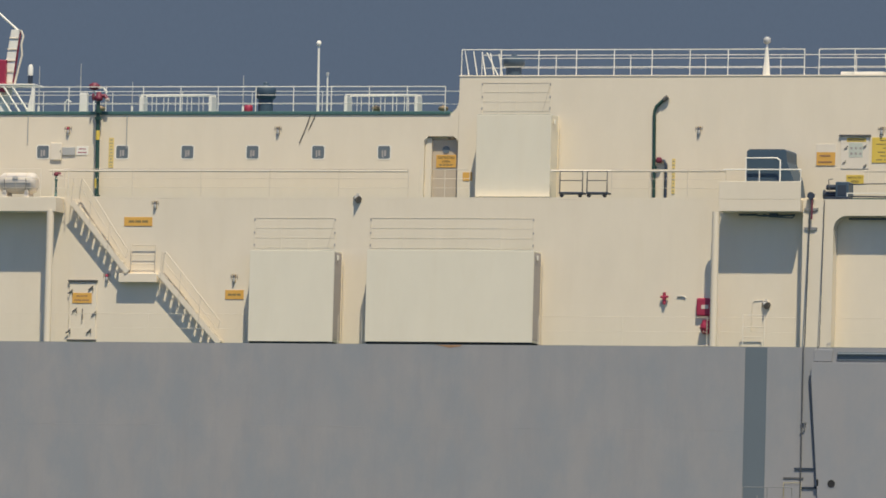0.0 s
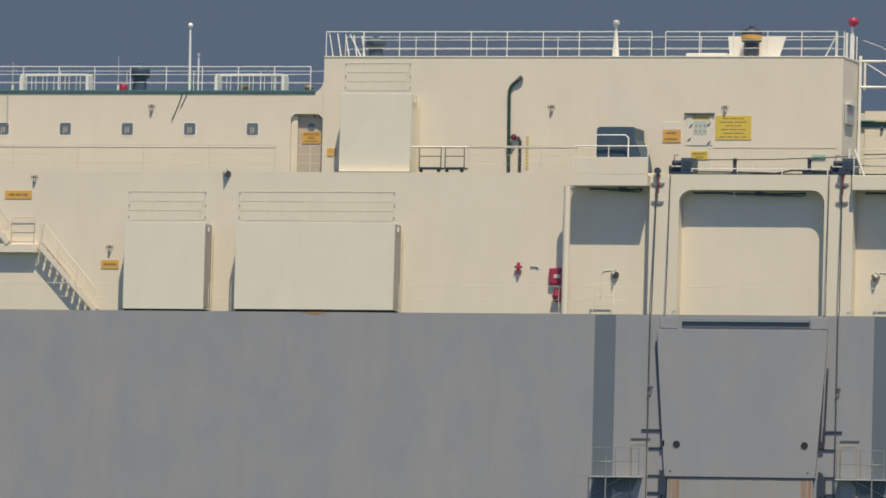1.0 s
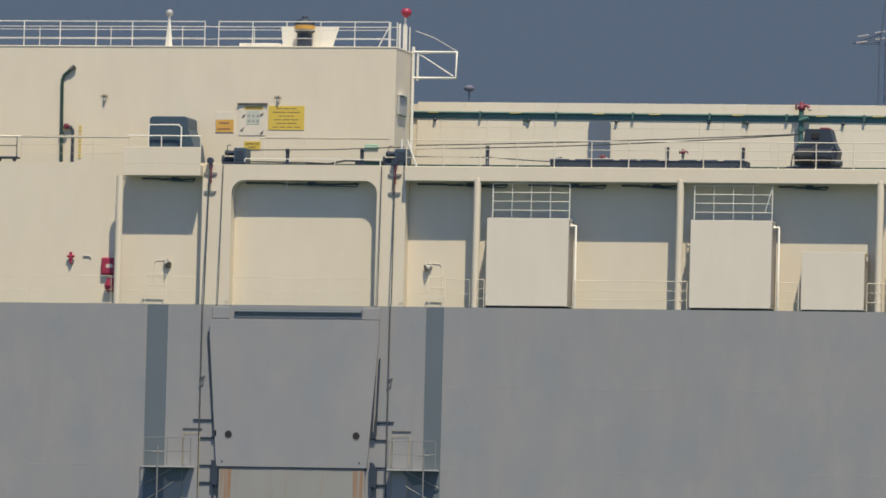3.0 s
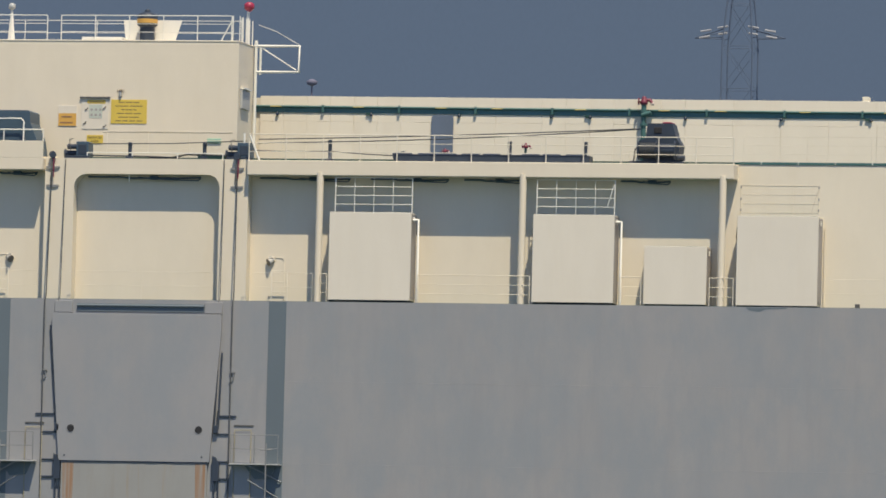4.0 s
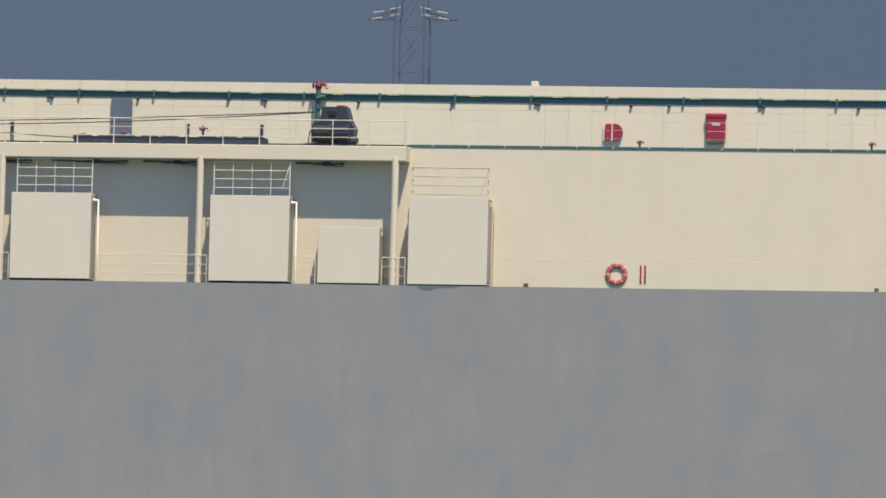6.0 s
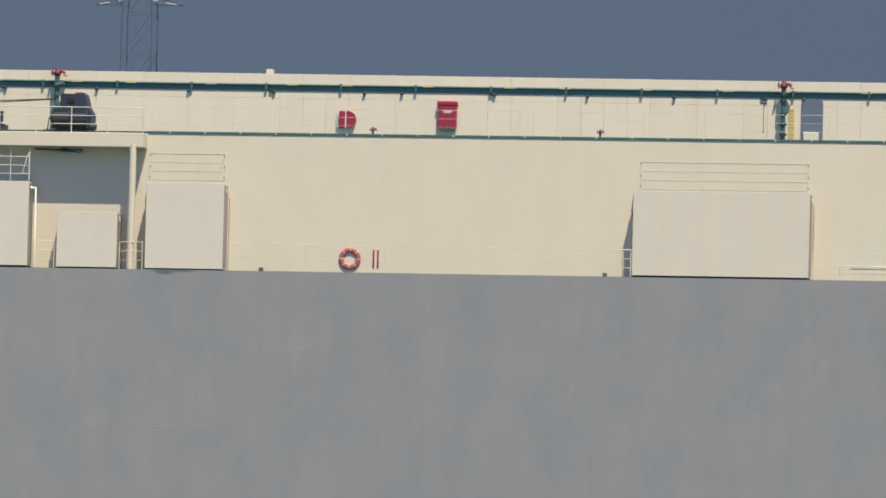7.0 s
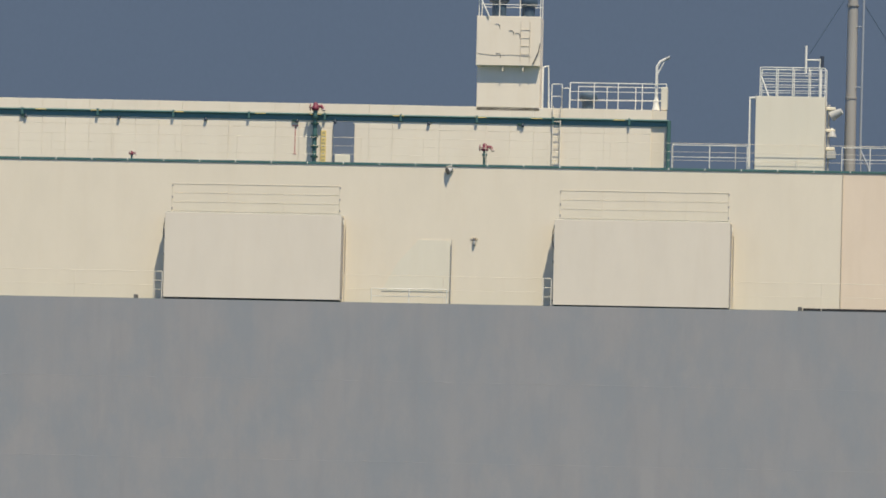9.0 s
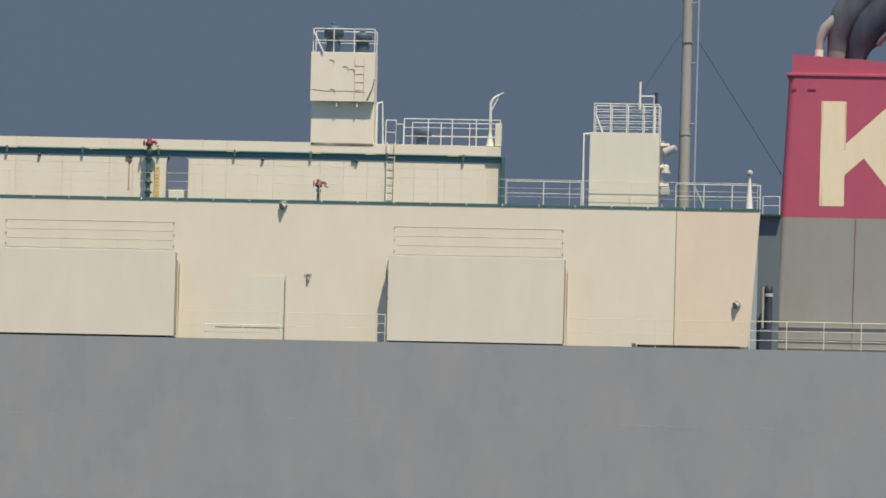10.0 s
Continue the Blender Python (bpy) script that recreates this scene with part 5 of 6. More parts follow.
def portal_top():
    cable_sheave(-89.5)
    cable_sheave(-82.3)
    deck_winch(-89.05, -88.15, 5.24, 5.88, 0.35, "dark portal winch with a square gear case")
    deck_winch(-82.75, -81.85, 5.24, 5.88, 0.35, "dark portal winch with a square gear case")
    for x in (-86.55, -83.64):
        bollard(x, 0.5, 5.24, 0.62)
    railing(-88.2, -82.9, 0.40, 5.24, 0.22, 1, 1.7, "low white rail along the portal's top")
    railing(-87.6, -82.75, 1.0, 5.33, 1.0, 3, 1.6, "cream tube railing behind the portal's winches", r=0.011, mat=CREAM)
    strand("rail_tube", [(-87.75, 1.02, 6.3), (-82.7, 1.02, 6.3)], 0.032, RAILDARK, "pale pipe along the upper railing", "pipe")
    strand("black_hose", [(-85.8, 0.5, 5.27), (-84.9, 0.5, 5.3), (-84.3, 0.5, 5.42), (-83.5, 0.5, 5.4), (-82.8, 0.5, 5.38)], 0.035, ROPE, "black hose lying along the portal's top", "hose")
    strand("black_hose", [(-88.1, 0.5, 5.36), (-85.6, 0.5, 5.33), (-84.6, 0.5, 5.28)], 0.03, ROPE, "black hose lying along the portal's top", "hose")
    strand("guide_wire", [(-88.2, 0.5, 5.8), (-85.0, 0.5, 5.83), (-82.0, 0.5, 5.95)], 0.018, ROPE, "thin taut wire between the winches", "wire rope")
    solid("dark_trough", bx(BM(), -83.9, -82.85, 0.45, 0.75, 5.24, 5.38, 0.01), DKGREEN, "dark green trough on the portal", "trough")
    solid("green_stain_plate", bx(BM(), -83.95, -83.4, 2.05, 2.09, 5.98, 6.16, 0.02), paint("pale_green_patch", (0.30, 0.50, 0.38), 0.6, 0.1), "pale green patch on the casing wall", "patch")
    # cable runs slung under the overhanging decks
    for x0, x1, z in ((-92.3, -90.2, 4.70), (-88.2, -83.8, 4.56), (-81.5, -78.0, 4.57), (-77.2, -74.2, 4.57), (-73.6, -71.4, 4.57), (-67.6, -65.7, 4.57)):
        w = x1 - x0
        strand("cable_tray", [(x0, 0.7, z), (x0 + w * 0.3, 0.7, z), (x0 + w * 0.36, 0.7, z - 0.035), (x0 + w * 0.8, 0.7, z - 0.03), (x1, 0.7, z)], 0.036, BLUEGREY, "dark cable run under the overhanging deck", "cable run")
        strand("cable_tray", [(x0 + w * 0.45, 0.6, z), (x0 + w * 0.7, 0.6, z - 0.09), (x1 - 0.1, 0.6, z - 0.12), (x1, 0.6, z - 0.05)], 0.022, BLUEGREY, "sagging cable under the overhanging deck", "cable run")
        solid("junction_box", bx(BM(), x0 + w * 0.55, x0 + w * 0.55 + 0.3, 0.6, 0.8, z - 0.09, z + 0.05, 0.012), BLUEGREY, "small blue-grey junction box under the deck", "junction box", "junction boxes")
    for x in (-86.55,):
        strand("pipe_hanger", [(x, 0.5, 4.66), (x, 0.5, 4.35)], 0.025, WHITE, "short white pipe hanger", "hanger")
    floodlight(-91.25, 0.9, 1.45, 1)
    floodlight(-81.05, 0.9, 1.42, -1)
    for x0, x1 in ((-92.0, -91.2), (-80.9, -80.3)):
        ob = thing("step_frame", (x0 + x1) / 2, 0.45, -0.13, "pale tube step frame under the floodlight", "step frame", "step frames")
        part("frame", path(BM(), [(x0, 0.5, -0.13), (x0, 0.5, 1.05), (x1, 0.5, 1.05), (x1, 0.5, -0.13)], 0.020), RAILCREAM, ob)
        for z in (0.25, 0.62):
            part("step", rod(BM(), (x0, 0.5, z), (x1, 0.5, z), 0.013), RAILCREAM, ob)
    for x0, x1 in ((-92.75, -89.9), (-88.6, -83.05), (-81.8, -79.2)):
        railing(x0, x1, -0.03, -0.13, 1.06, 2, 2.8, "cream tube railing along the deck edge", r=0.009, mat=CREAM)


def walkway_gear():
    railing(-81.8, -63.2, 0.06, 5.2, 0.98, 3, 1.43, "cream-white tube railing along the walkway beam", mat=RAILCREAM, r=0.019)
    strand("brace_bar", [(-81.78, 0.06, 6.15), (-81.4, 0.06, 5.2)], 0.04, WHITE, "slanting white brace at the railing's end", "brace")
    strand("brace_bar", [(-82.1, 0.5, 5.24), (-82.1, 0.5, 6.25)], 0.045, WHITE, "stout white end post of the railing", "post")
    ob = thing("roller_fairlead", -72.5, 0.6, 5.2, "long low dark roller fairlead on the deck", "fairlead")
    part("bed", bx(BM(), -76.27, -68.75, 0.35, 1.0, 5.2, 5.50, 0.03), NAVY, ob)
    for x in (-75.9, -75.0, -74.2, -73.3, -72.5, -71.0, -70.2, -69.3):
        part("roller", rod(BM(), (x - 0.36, 0.5, 5.44), (x + 0.30, 0.5, 5.44), 0.11, 12), NAVY, ob)
    part("cap", rod(BM(), (-76.35, 0.65, 5.42), (-75.9, 0.65, 5.5), 0.14, 12), NAVY, ob)
    for x in (-78.78, -71.85, -68.95):
        bollard(x, 0.55, 5.2, 0.82)
    hydrant(-71.3, 0.8, 5.45, 0.42, 0.75)
    ob = thing("mooring_winch", -66.25, 0.9, 5.2, "dark mooring winch with a tall casing", "winch")
    part("casing", slab(BM(), [(-66.75, 5.3), (-65.42, 5.3), (-65.34, 5.95), (-65.5, 6.2), (-65.66, 6.74), (-66.6, 6.74), (-66.66, 6.2), (-66.86, 6.12)], 0.55, 1.4), NAVY, ob)
    part("base", bx(BM(), -67.25, -65.2, 0.4, 1.5, 5.2, 5.32, 0.02), NAVY, ob)
    part("drum", rod(BM(), (-66.85, 0.45, 5.72), (-65.5, 0.45, 5.72), 0.25, 20), NAVY, ob)
    for x in (-66.88, -66.2, -65.5):
        part("flange", rod(BM(), (x - 0.025, 0.45, 5.72), (x + 0.025, 0.45, 5.72), 0.36, 20), NAVY, ob)
    for k in range(7):
        part("rope_turn", rod(BM(), (-66.82 + 0.085 * k, 0.45, 5.72), (-66.76 + 0.085 * k, 0.45, 5.72), 0.285, 18), ROPE, ob)
    part("lever", path(BM(), [(-67.1, 0.5, 5.3), (-67.05, 0.5, 5.75), (-66.8, 0.5, 5.95)], 0.03), STEEL, ob)
    part("lever", path(BM(), [(-66.9, 0.5, 5.62), (-67.2, 0.5, 5.72), (-67.28, 0.5, 5.55), (-67.2, 0.5, 5.35)], 0.025), RAILCREAM, ob)
    part("hood", bx(BM(), -66.35, -66.05, 0.52, 0.6, 6.36, 6.6, 0.03), BLACK, ob)
    part("gear_knob", rod(BM(), (-65.4, 0.5, 5.45), (-65.15, 0.5, 5.45), 0.12, 12), NAVY, ob)
    part("top_plate", bx(BM(), -66.05, -65.7, 0.6, 1.3, 6.742, 6.80, 0.02), RED, ob)
    for z0, z1, xa, xb, sag in ((6.04, 6.55, -81.6, -66.9, 0.05), (5.90, 6.53, -81.6, -66.9, 0.10), (5.62, 5.60, -81.95, -78.75, 0.03), (5.60, 5.45, -78.75, -76.2, 0.02)):
        pts = [(xa + (xb - xa) * k / 10, 0.75 if z1 > 6 else 0.6, z0 + (z1 - z0) * k / 10 - sag * math.sin(math.pi * k / 10)) for k in range(11)]
        strand("mooring_line", pts, 0.020, ROPE, "dark slack mooring line over the walkway", "mooring line")
    ob = thing("gooseneck_post", -67.9, 6.2, 5.33, "green gooseneck vent post with a red valve", "vent post", "green vent posts")
    part("post", rod(BM(), (-67.9, 6.2, 5.33), (-67.9, 6.2, 7.9), 0.10, 12), GREEN, ob)
    valve_head(-67.9, 6.2, 7.9, ob, MAROON, 1.15)
    for z in (5.9, 6.5, 7.1, 7.62):
        part("flange", rod(BM(), (-67.9, 6.2, z), (-67.9, 6.2, z + 0.08), 0.15, 12), GREEN, ob)
    part("bonnet", rod(BM(), (-67.95, 6.1, 7.5), (-67.6, 6.1, 7.6), 0.09, 10), GREEN, ob)
    vent_box(-78.60, -75.45, 0, 0.9, 0.01, 3.27, "pale ventilation box between two pillars", True, PALEMID)
    vent_box(-70.77, -67.67, 0, 0.9, 0.01, 3.25, "pale ventilation box between two pillars", True, PALEMID)
    vent_box(-66.53, -64.15, 0.1, 0.9, -0.01, 2.11, "low pale ventilation box beside a pillar", coat=PALEMID)
    vent_box(-63.0, -59.93, 0, 0.9, -0.02, 3.27, "pale ventilation box past the last pillar", coat=PALEMID)
    cage(-78.42, -75.46, 0.12, 3.57, 4.57, 5, False, "white rail frame on the box", WHITE)
    cage(-70.67, -67.7, 0.12, 3.55, 4.55, 5, True, "white rail frame on the box", WHITE)
    cage(-63.05, -60.1, 0.896, 3.45, 4.47, 4, True, "cream rail frame on the box", soft=CREAMAFT)
    for x0, x1 in ((-78.9, -78.65), (-75.15, -70.85), (-67.4, -66.6), (-64.0, -63.1), (-59.75, -44.2), (-36.85, -29.15), (-21.9, -15.0)):
        railing(x0, x1, -0.03, -0.13, 1.06, 3 if x1 - x0 < 5 else 2, 3.1 if x1 - x0 > 2 else 0.9, "cream tube railing along the deck edge", r=0.010 if x1 - x0 > 5 else 0.015, mat=CREAM)


    for x in (-44.25, -29.18):
        railing(x, x + 0.33, -0.03, -0.13, 1.06, 3, 0.33, "short white railing beside the wide box", r=0.017, mat=RAILCREAM)


# ---- after part: long plain wall and panelled deckhouse ----
def after_part():
    ob = thing("lifebuoy", -55.05, 0.82, 0.0, "red and white lifebuoy hung on the wall", "lifebuoy")
    n, c, R, r = 64, (-55.05, 0.857, 0.47), 0.335, 0.098
    for q in range(16):
        bm = BM()
        rings = []
        first, steps = (q // 2 * 8, 7) if q % 2 == 0 else (q // 2 * 8 + 7, 1)
        for i in range(steps + 1):
            a = 2 * math.pi * (first + i) / n
            ctr = Vector((c[0] + R * math.cos(a), c[1], c[2] + R * math.sin(a)))
            out = Vector((math.cos(a), 0, math.sin(a)))
            rings.append([bm.verts.new(ctr + out * r * math.cos(b) + Vector((0, 1, 0)) * r * 0.42 * math.sin(b)) for b in (2 * math.pi * k / 10 for k in range(10))])
        for A, B in zip(rings, rings[1:]):
            for k in range(10):
                bm.faces.new((A[k], A[(k + 1) % 10], B[(k + 1) % 10], B[k])).smooth = True
        part("segment" if q % 2 == 0 else "band", bm, BANDPALE if q % 2 else BUOYRED, ob)
    for x in (-54.12, -53.95):
        solid("marker_bar", bx(BM(), x - 0.035, x + 0.035, 0.88, 0.9, 0.12, 0.82, 0.006), RED, "upright red marker bar by the lifebuoy", "marker", "red marker bars")
    for x in (-58.5, -45.0, -19.3):
        solid("deck_cleat", bx(BM(), x - 0.08, x + 0.08, 0.5, 0.7, -0.13, 0.06, 0.02), STEEL, "small dark cleat on the walkway", "cleat", "deck cleats")
    vent_box(-43.87, -37.02, 0, 0.9, 0.0, 3.23, "wide pale ventilation box on the after wall", coat=PALEAFT)
    vent_box(-28.78, -22.01, 0, 0.9, -0.02, 3.22, "wide pale ventilation box on the after wall", coat=PALEAFT)
    cage(-43.72, -37.2, 0.896, 3.35, 4.40, 4, False, "cream rail frame on the wide box", soft=CREAMAFT)
    cage(-28.65, -22.15, 0.896, 3.33, 4.40, 5, False, "cream rail frame on the wide box", soft=CREAMAFT)
    ob = thing("wall_hatch", -34.2, 0.9, -0.13, "cream wall hatch with a sloping edge", "hatch")
    part("leaf", slab(BM(), [(-35.5, 0.4), (-32.84, 0.4), (-32.84, 2.38), (-34.1, 2.40), (-34.9, 1.5)], 0.882, 0.9), PALE, ob)
    part("hinge_rod", rod(BM(), (-32.80, 0.8, -0.1), (-32.80, 0.8, 2.4), 0.022, 8), RAILDARK, ob)
    railing(-35.83, -32.9, 0.3, -0.13, 0.58, 2, 1.45, "low white railing before the wall hatch")
    wall_lamp(-31.95, 0.9, 2.35)
    floodlight(-32.98, 0.9, 5.1, -1, False)
    floodlight(-15.40, 0.9, 1.62, -1, False)
    solid("corner_pipe", path(BM(), [(-17.78, 0.885, 0.05), (-17.78, 0.885, 5.2)], 0.02, 10), DOORTAN, "upright pipe at the wall's joint", "pipe")
    # black strip paints the shade at the wall panel's foot
    solid("toe_gap", bx(BM(), -19.2, -15.25, 0.86, 0.92, -0.13, 0.03), BLACK, "black strip for the shaded gap under the after wall panel", "gap")
    railing(-63.0, -14.7, 1.0, 5.33, 0.98, 3, 2.4, "cream tube railing along the after deck edge", r=0.009, mat=CREAM)
    # deckhouse fittings
    strand("fire_main", [(-84, 6.405, 7.77), (-62, 6.405, 7.67), (-24.95, 6.405, 7.60)], 0.045, GREEN, "green fire main along the deckhouse wall", "pipe")
    line = [(-84, 7.77), (-62, 7.67), (-24.95, 7.60)]
    solid("trim_tray", slab(BM(), [(x, z - 0.035) for x, z in line] + [(x, z - 0.225) for x, z in line[::-1]], 6.45, 6.479), TEAL, "flat teal cable tray under the fire main", "cable tray", kind="structure")
    strand("fire_main", [(-24.95, 6.4, 7.6), (-24.95, 6.4, 5.33)], 0.09, GREEN, "green fire main turning down at the end", "pipe")

    def main_drop(x):
        return 7.60 + (0.07 + (-62 - x) * 0.1 / 22 if x < -62 else 0.07 * (-24.95 - x) / 37.05)

    x = -82.3
    for k in range(17):
        z = main_drop(x)
        ob = thing("deck_lamp", x, 6.42, z - 0.34, "small dark lamp under the green pipe", "lamp", "lamps under the green pipe")
        part("stem", rod(BM(), (x, 6.44, z - 0.22), (x, 6.44, z - 0.17), 0.028, 8), DKGREEN, ob)
        part("shade", lathe(BM(), [(0.045, 0), (0.062, 0.03), (0.058, 0.09), (0.03, 0.13)], x, 6.425, z - 0.34, 12), NAVY, ob)
        if k % 3 == 1:
            part("gland_box", bx(BM(), x - 0.2, x - 0.05, 6.40, 6.48, z - 0.29, z - 0.2, 0.008), DKGREEN, ob)
        x += (3.7, 3.45, 3.62, 1.5, 3.7)[k % 5]
    for k in range(20):
        x = -82.0 + 2.9 * k + 0.35 * ((k * 7) % 3 - 1)
        solid("pipe_marker", bx(BM(), x - 0.22, x + 0.22, 6.36, 6.372, main_drop(x) - 0.012, main_drop(x) + 0.022, 0.004), PALEYELLOW, "faded yellow flow marker on the green pipe", "marker", "yellow pipe markers")
    for k in range(20):
        x = -83.5 + 3.0 * k
        solid("pipe_clamp", bx(BM(), x - 0.045, x + 0.045, 6.355, 6.48, main_drop(x) - 0.20, main_drop(x) + 0.075, 0.01), GREEN, "green clamp of the fire main", "clamp", "pipe clamps")
    for x0, x1, zt, name in ((-76.22, -75.36, 7.47, "blue-grey deckhouse door with rounded corners, closed"), (-38.15, -37.31, 7.35, "open deckhouse doorway, its dim inside painted as a blue-grey slab")):
        ob = thing("deckhouse_door", (x0 + x1) / 2, 6.45, 5.33, name, "door")
        # in the open after doorway this slab's blue stands for the unlit inside
        part("leaf", slab(BM(), round_rect(x0, x1, 5.4, zt, 0.14), 6.40, 6.44), DOORBLUE, ob)
        part("sill", bx(BM(), x0, x1, 6.3, 6.44, 5.33, 5.5), WHITE, ob)
    solid("door_step", bx(BM(), -38.05, -37.45, 6.2, 6.39, 5.5, 6.05, 0.02), PALE, "pale locker in the doorway", "locker")
    ob = thing("gooseneck_post", -38.85, 6.15, 5.33, "green gooseneck vent post with a red valve", "vent post", "green vent posts")
    part("post", rod(BM(), (-38.85, 6.15, 5.33), (-38.85, 6.15, 7.75), 0.09, 12), GREEN, ob)
    for z in (5.9, 6.3, 6.7, 7.2, 7.45):
        part("flange", rod(BM(), (-38.85, 6.15, z), (-38.85, 6.15, z + 0.08), 0.15, 12), DKGREEN, ob)
    valve_head(-38.85, 6.15, 7.75, ob, MAROON, 1.15)
    sign("sign", -38.64, -38.43, 6.44, 5.6, 7.0, PALEYELLOW, "tall narrow yellow sign by the door", bars=10, bar_mat=FADEDOCHRE)
    ob = thing("red_marking", -39.66, 6.44, 6.05, "thin red marking on the panelled wall", "marking")
    part("stem", bx(BM(), -39.675, -39.645, 6.47, 6.479, 6.08, 7.2), BUOYRED, ob)
    part("foot", bx(BM(), -39.72, -39.60, 6.47, 6.479, 6.05, 6.09), BUOYRED, ob)
    part("head", bx(BM(), -39.78, -39.54, 6.47, 6.479, 7.16, 7.2), BUOYRED, ob)
    ob = thing("hose_cabinet", -56.2, 6.44, 5.95, "red half-round hose cabinet in two halves", "hose cabinet")
    part("half", slab(BM(), [(-56.25, 6.0)] + arc(-56.2, 6.33, 0.34, -85, 85, 10) + [(-56.25, 6.66)], 6.34, 6.48), RED, ob)
    part("half", bx(BM(), -56.54, -56.30, 6.34, 6.48, 6.0, 6.66, 0.02), RED, ob)
    part("edge_strip", bx(BM(), -56.29, -56.25, 6.32, 6.44, 5.98, 6.68), WHITE, ob)
    part("edge_strip", bx(BM(), -56.62, -56.585, 6.34, 6.44, 6.0, 6.66), WHITE, ob)
    ob = thing("extinguisher_box", -52.2, 6.44, 6.03, "tall red fire box with a white notice", "fire box")
    part("body", bx(BM(), -52.58, -51.83, 6.27, 6.48, 6.03, 7.1, 0.05), RED, ob)
    part("lid", bx(BM(), -52.61, -51.80, 6.25, 6.48, 6.93, 7.08, 0.02), RED, ob)
    part("notice", bx(BM(), -52.35, -52.03, 6.256, 6.268, 6.62, 6.74), BANDPALE, ob)
    part("shelf", bx(BM(), -52.5, -51.9, 6.2, 6.44, 5.95, 6.03), STEEL, ob)
    for x, z in ((-54.62, 0.12), (-45.64, 0.15), (-74.9, 0.3)):
        hydrant(x, 3.0, 5.33, z + 0.25, 0.6)
    hydrant(-32.08, 5.6, 5.33, 1.15, 1.15)
    solid("roof_stub", bx(BM(), -59.55, -59.28, 6.6, 6.9, 8.0, 8.3, 0.02), PALE, "small pale stub on the deckhouse roof", "stub")


def tower():
    ob = thing("vent_tower", -31.26, 7.5, 8.0, "cream ventilation tower with an overhanging upper casing", "tower")
    part("lower_casing", bx(BM(), -32.54, -30.06, 6.48, 7.5, 7.9, 9.7, 0.012), PANEL, ob)
    casing = part("upper_casing", bx(BM(), -32.57, -30.06, 6.2, 7.5, 9.66, 11.6, 0.012), PANEL, ob)
    for x in (-31.55, -30.75):
        part("knee", slab(BM(), [(x, 9.66), (x + 0.05, 9.66), (x + 0.05, 9.45), (x, 9.45)], 6.24, 6.48), CREAM, ob)
    for x, z in ((-31.75, 11.2), (-30.95, 10.85), (-31.7, 10.05), (-31.2, 10.95)):
        part("dog", path(BM(), [(x - 0.1, 6.192, z + 0.08), (x + 0.03, 6.192, z + 0.09), (x + 0.09, 6.192, z + 0.02), (x + 0.08, 6.192, z - 0.09)], 0.011, 6), STEEL, casing)
    part("hand_line", path(BM(), [(-32.5, 6.194, 10.12), (-31.9, 6.194, 10.05), (-31.2, 6.194, 10.08), (-30.4, 6.194, 10.02)], 0.007, 6), STEEL, ob)
    ladder(-30.65, 0.36, 6.185, 9.8, 11.4, "cream rung ladder on the tower's upper casing", RAILDARK, 0.011)
    strand("corner_rail", [(-30.06, 6.17, 10.55), (-30.12, 6.17, 10.2), (-30.34, 6.17, 9.72)], 0.022, STEEL, "thin bent rail on the tower's corner", "rail")
    railing(-32.5, -30.08, 6.25, 11.6, 0.92, 2, 0.8, "white tube railing round the tower's top")
    railing(-32.5, -30.1, 7.4, 11.6, 0.92, 2, 0.8, "white tube railing round the tower's top")
    strand("brace_bar", [(-32.5, 6.15, 12.45), (-32.1, 6.15, 11.6)], 0.03, WHITE, "slanting white brace of the tower railing", "brace")
    mushroom_vent(-31.76, 6.8, 11.6, 1.12, 0.78)
    mushroom_vent(-30.62, 6.9, 11.6, 0.85, 0.72)
    solid("tower_stair_rail", path(BM(), [(-29.95, 6.6, 8.02), (-29.95, 6.6, 9.65), (-29.75, 6.6, 9.7), (-29.7, 6.6, 8.02)], 0.035), WHITE, "white hoop rail beside the tower", "railing")
    railing(-29.6, -29.2, 6.7, 8.05, 0.95, 2, 0.4, "short white railing at the ladder head")
    railing(-29.2, -28.9, 6.7, 8.05, 0.8, 1, 0.3, "white link rail between the roof railings")
    railing(-28.7, -25.3, 8.4, 8.05, 1.02, 2, 1.1, "white tube railing on the roof's far side", r=0.014)
    railing(-28.88, -25.1, 6.7, 8.05, 1.02, 3, 0.95, "white tube railing on the deckhouse roof")
    solid("roof_coaming", bx(BM(), -25.3, -25.05, 6.65, 7.0, 8.05, 8.95, 0.02), PALE, "pale upright plate at the roof's end", "plate")
    mushroom_vent(-28.25, 7.9, 8.05, 0.75, 0.72)
    ladder(-29.36, 0.30, 6.40, 5.4, 8.1, "cream rung ladder on the panelled wall", RAILCREAM)
    ob = thing("davit", -25.5, 6.8, 8.05, "small white davit with a bent head", "davit")
    part("post", path(BM(), [(-25.5, 6.8, 8.05), (-25.5, 6.8, 9.75), (-25.38, 6.8, 9.95), (-25.1, 6.8, 10.1)], 0.055, 10), WHITE, ob)
    part("brace", rod(BM(), (-25.5, 6.8, 9.4), (-25.2, 6.8, 10.0), 0.025, 8), WHITE, ob)
    part("foot", rod(BM(), (-25.5, 6.8, 8.05), (-25.5, 6.8, 8.6), 0.16, 10, 0.06), WHITE, ob)
    part("head", rod(BM(), (-25.15, 6.8, 10.07), (-25.0, 6.8, 10.15), 0.06, 10), GREYPLATE, ob)


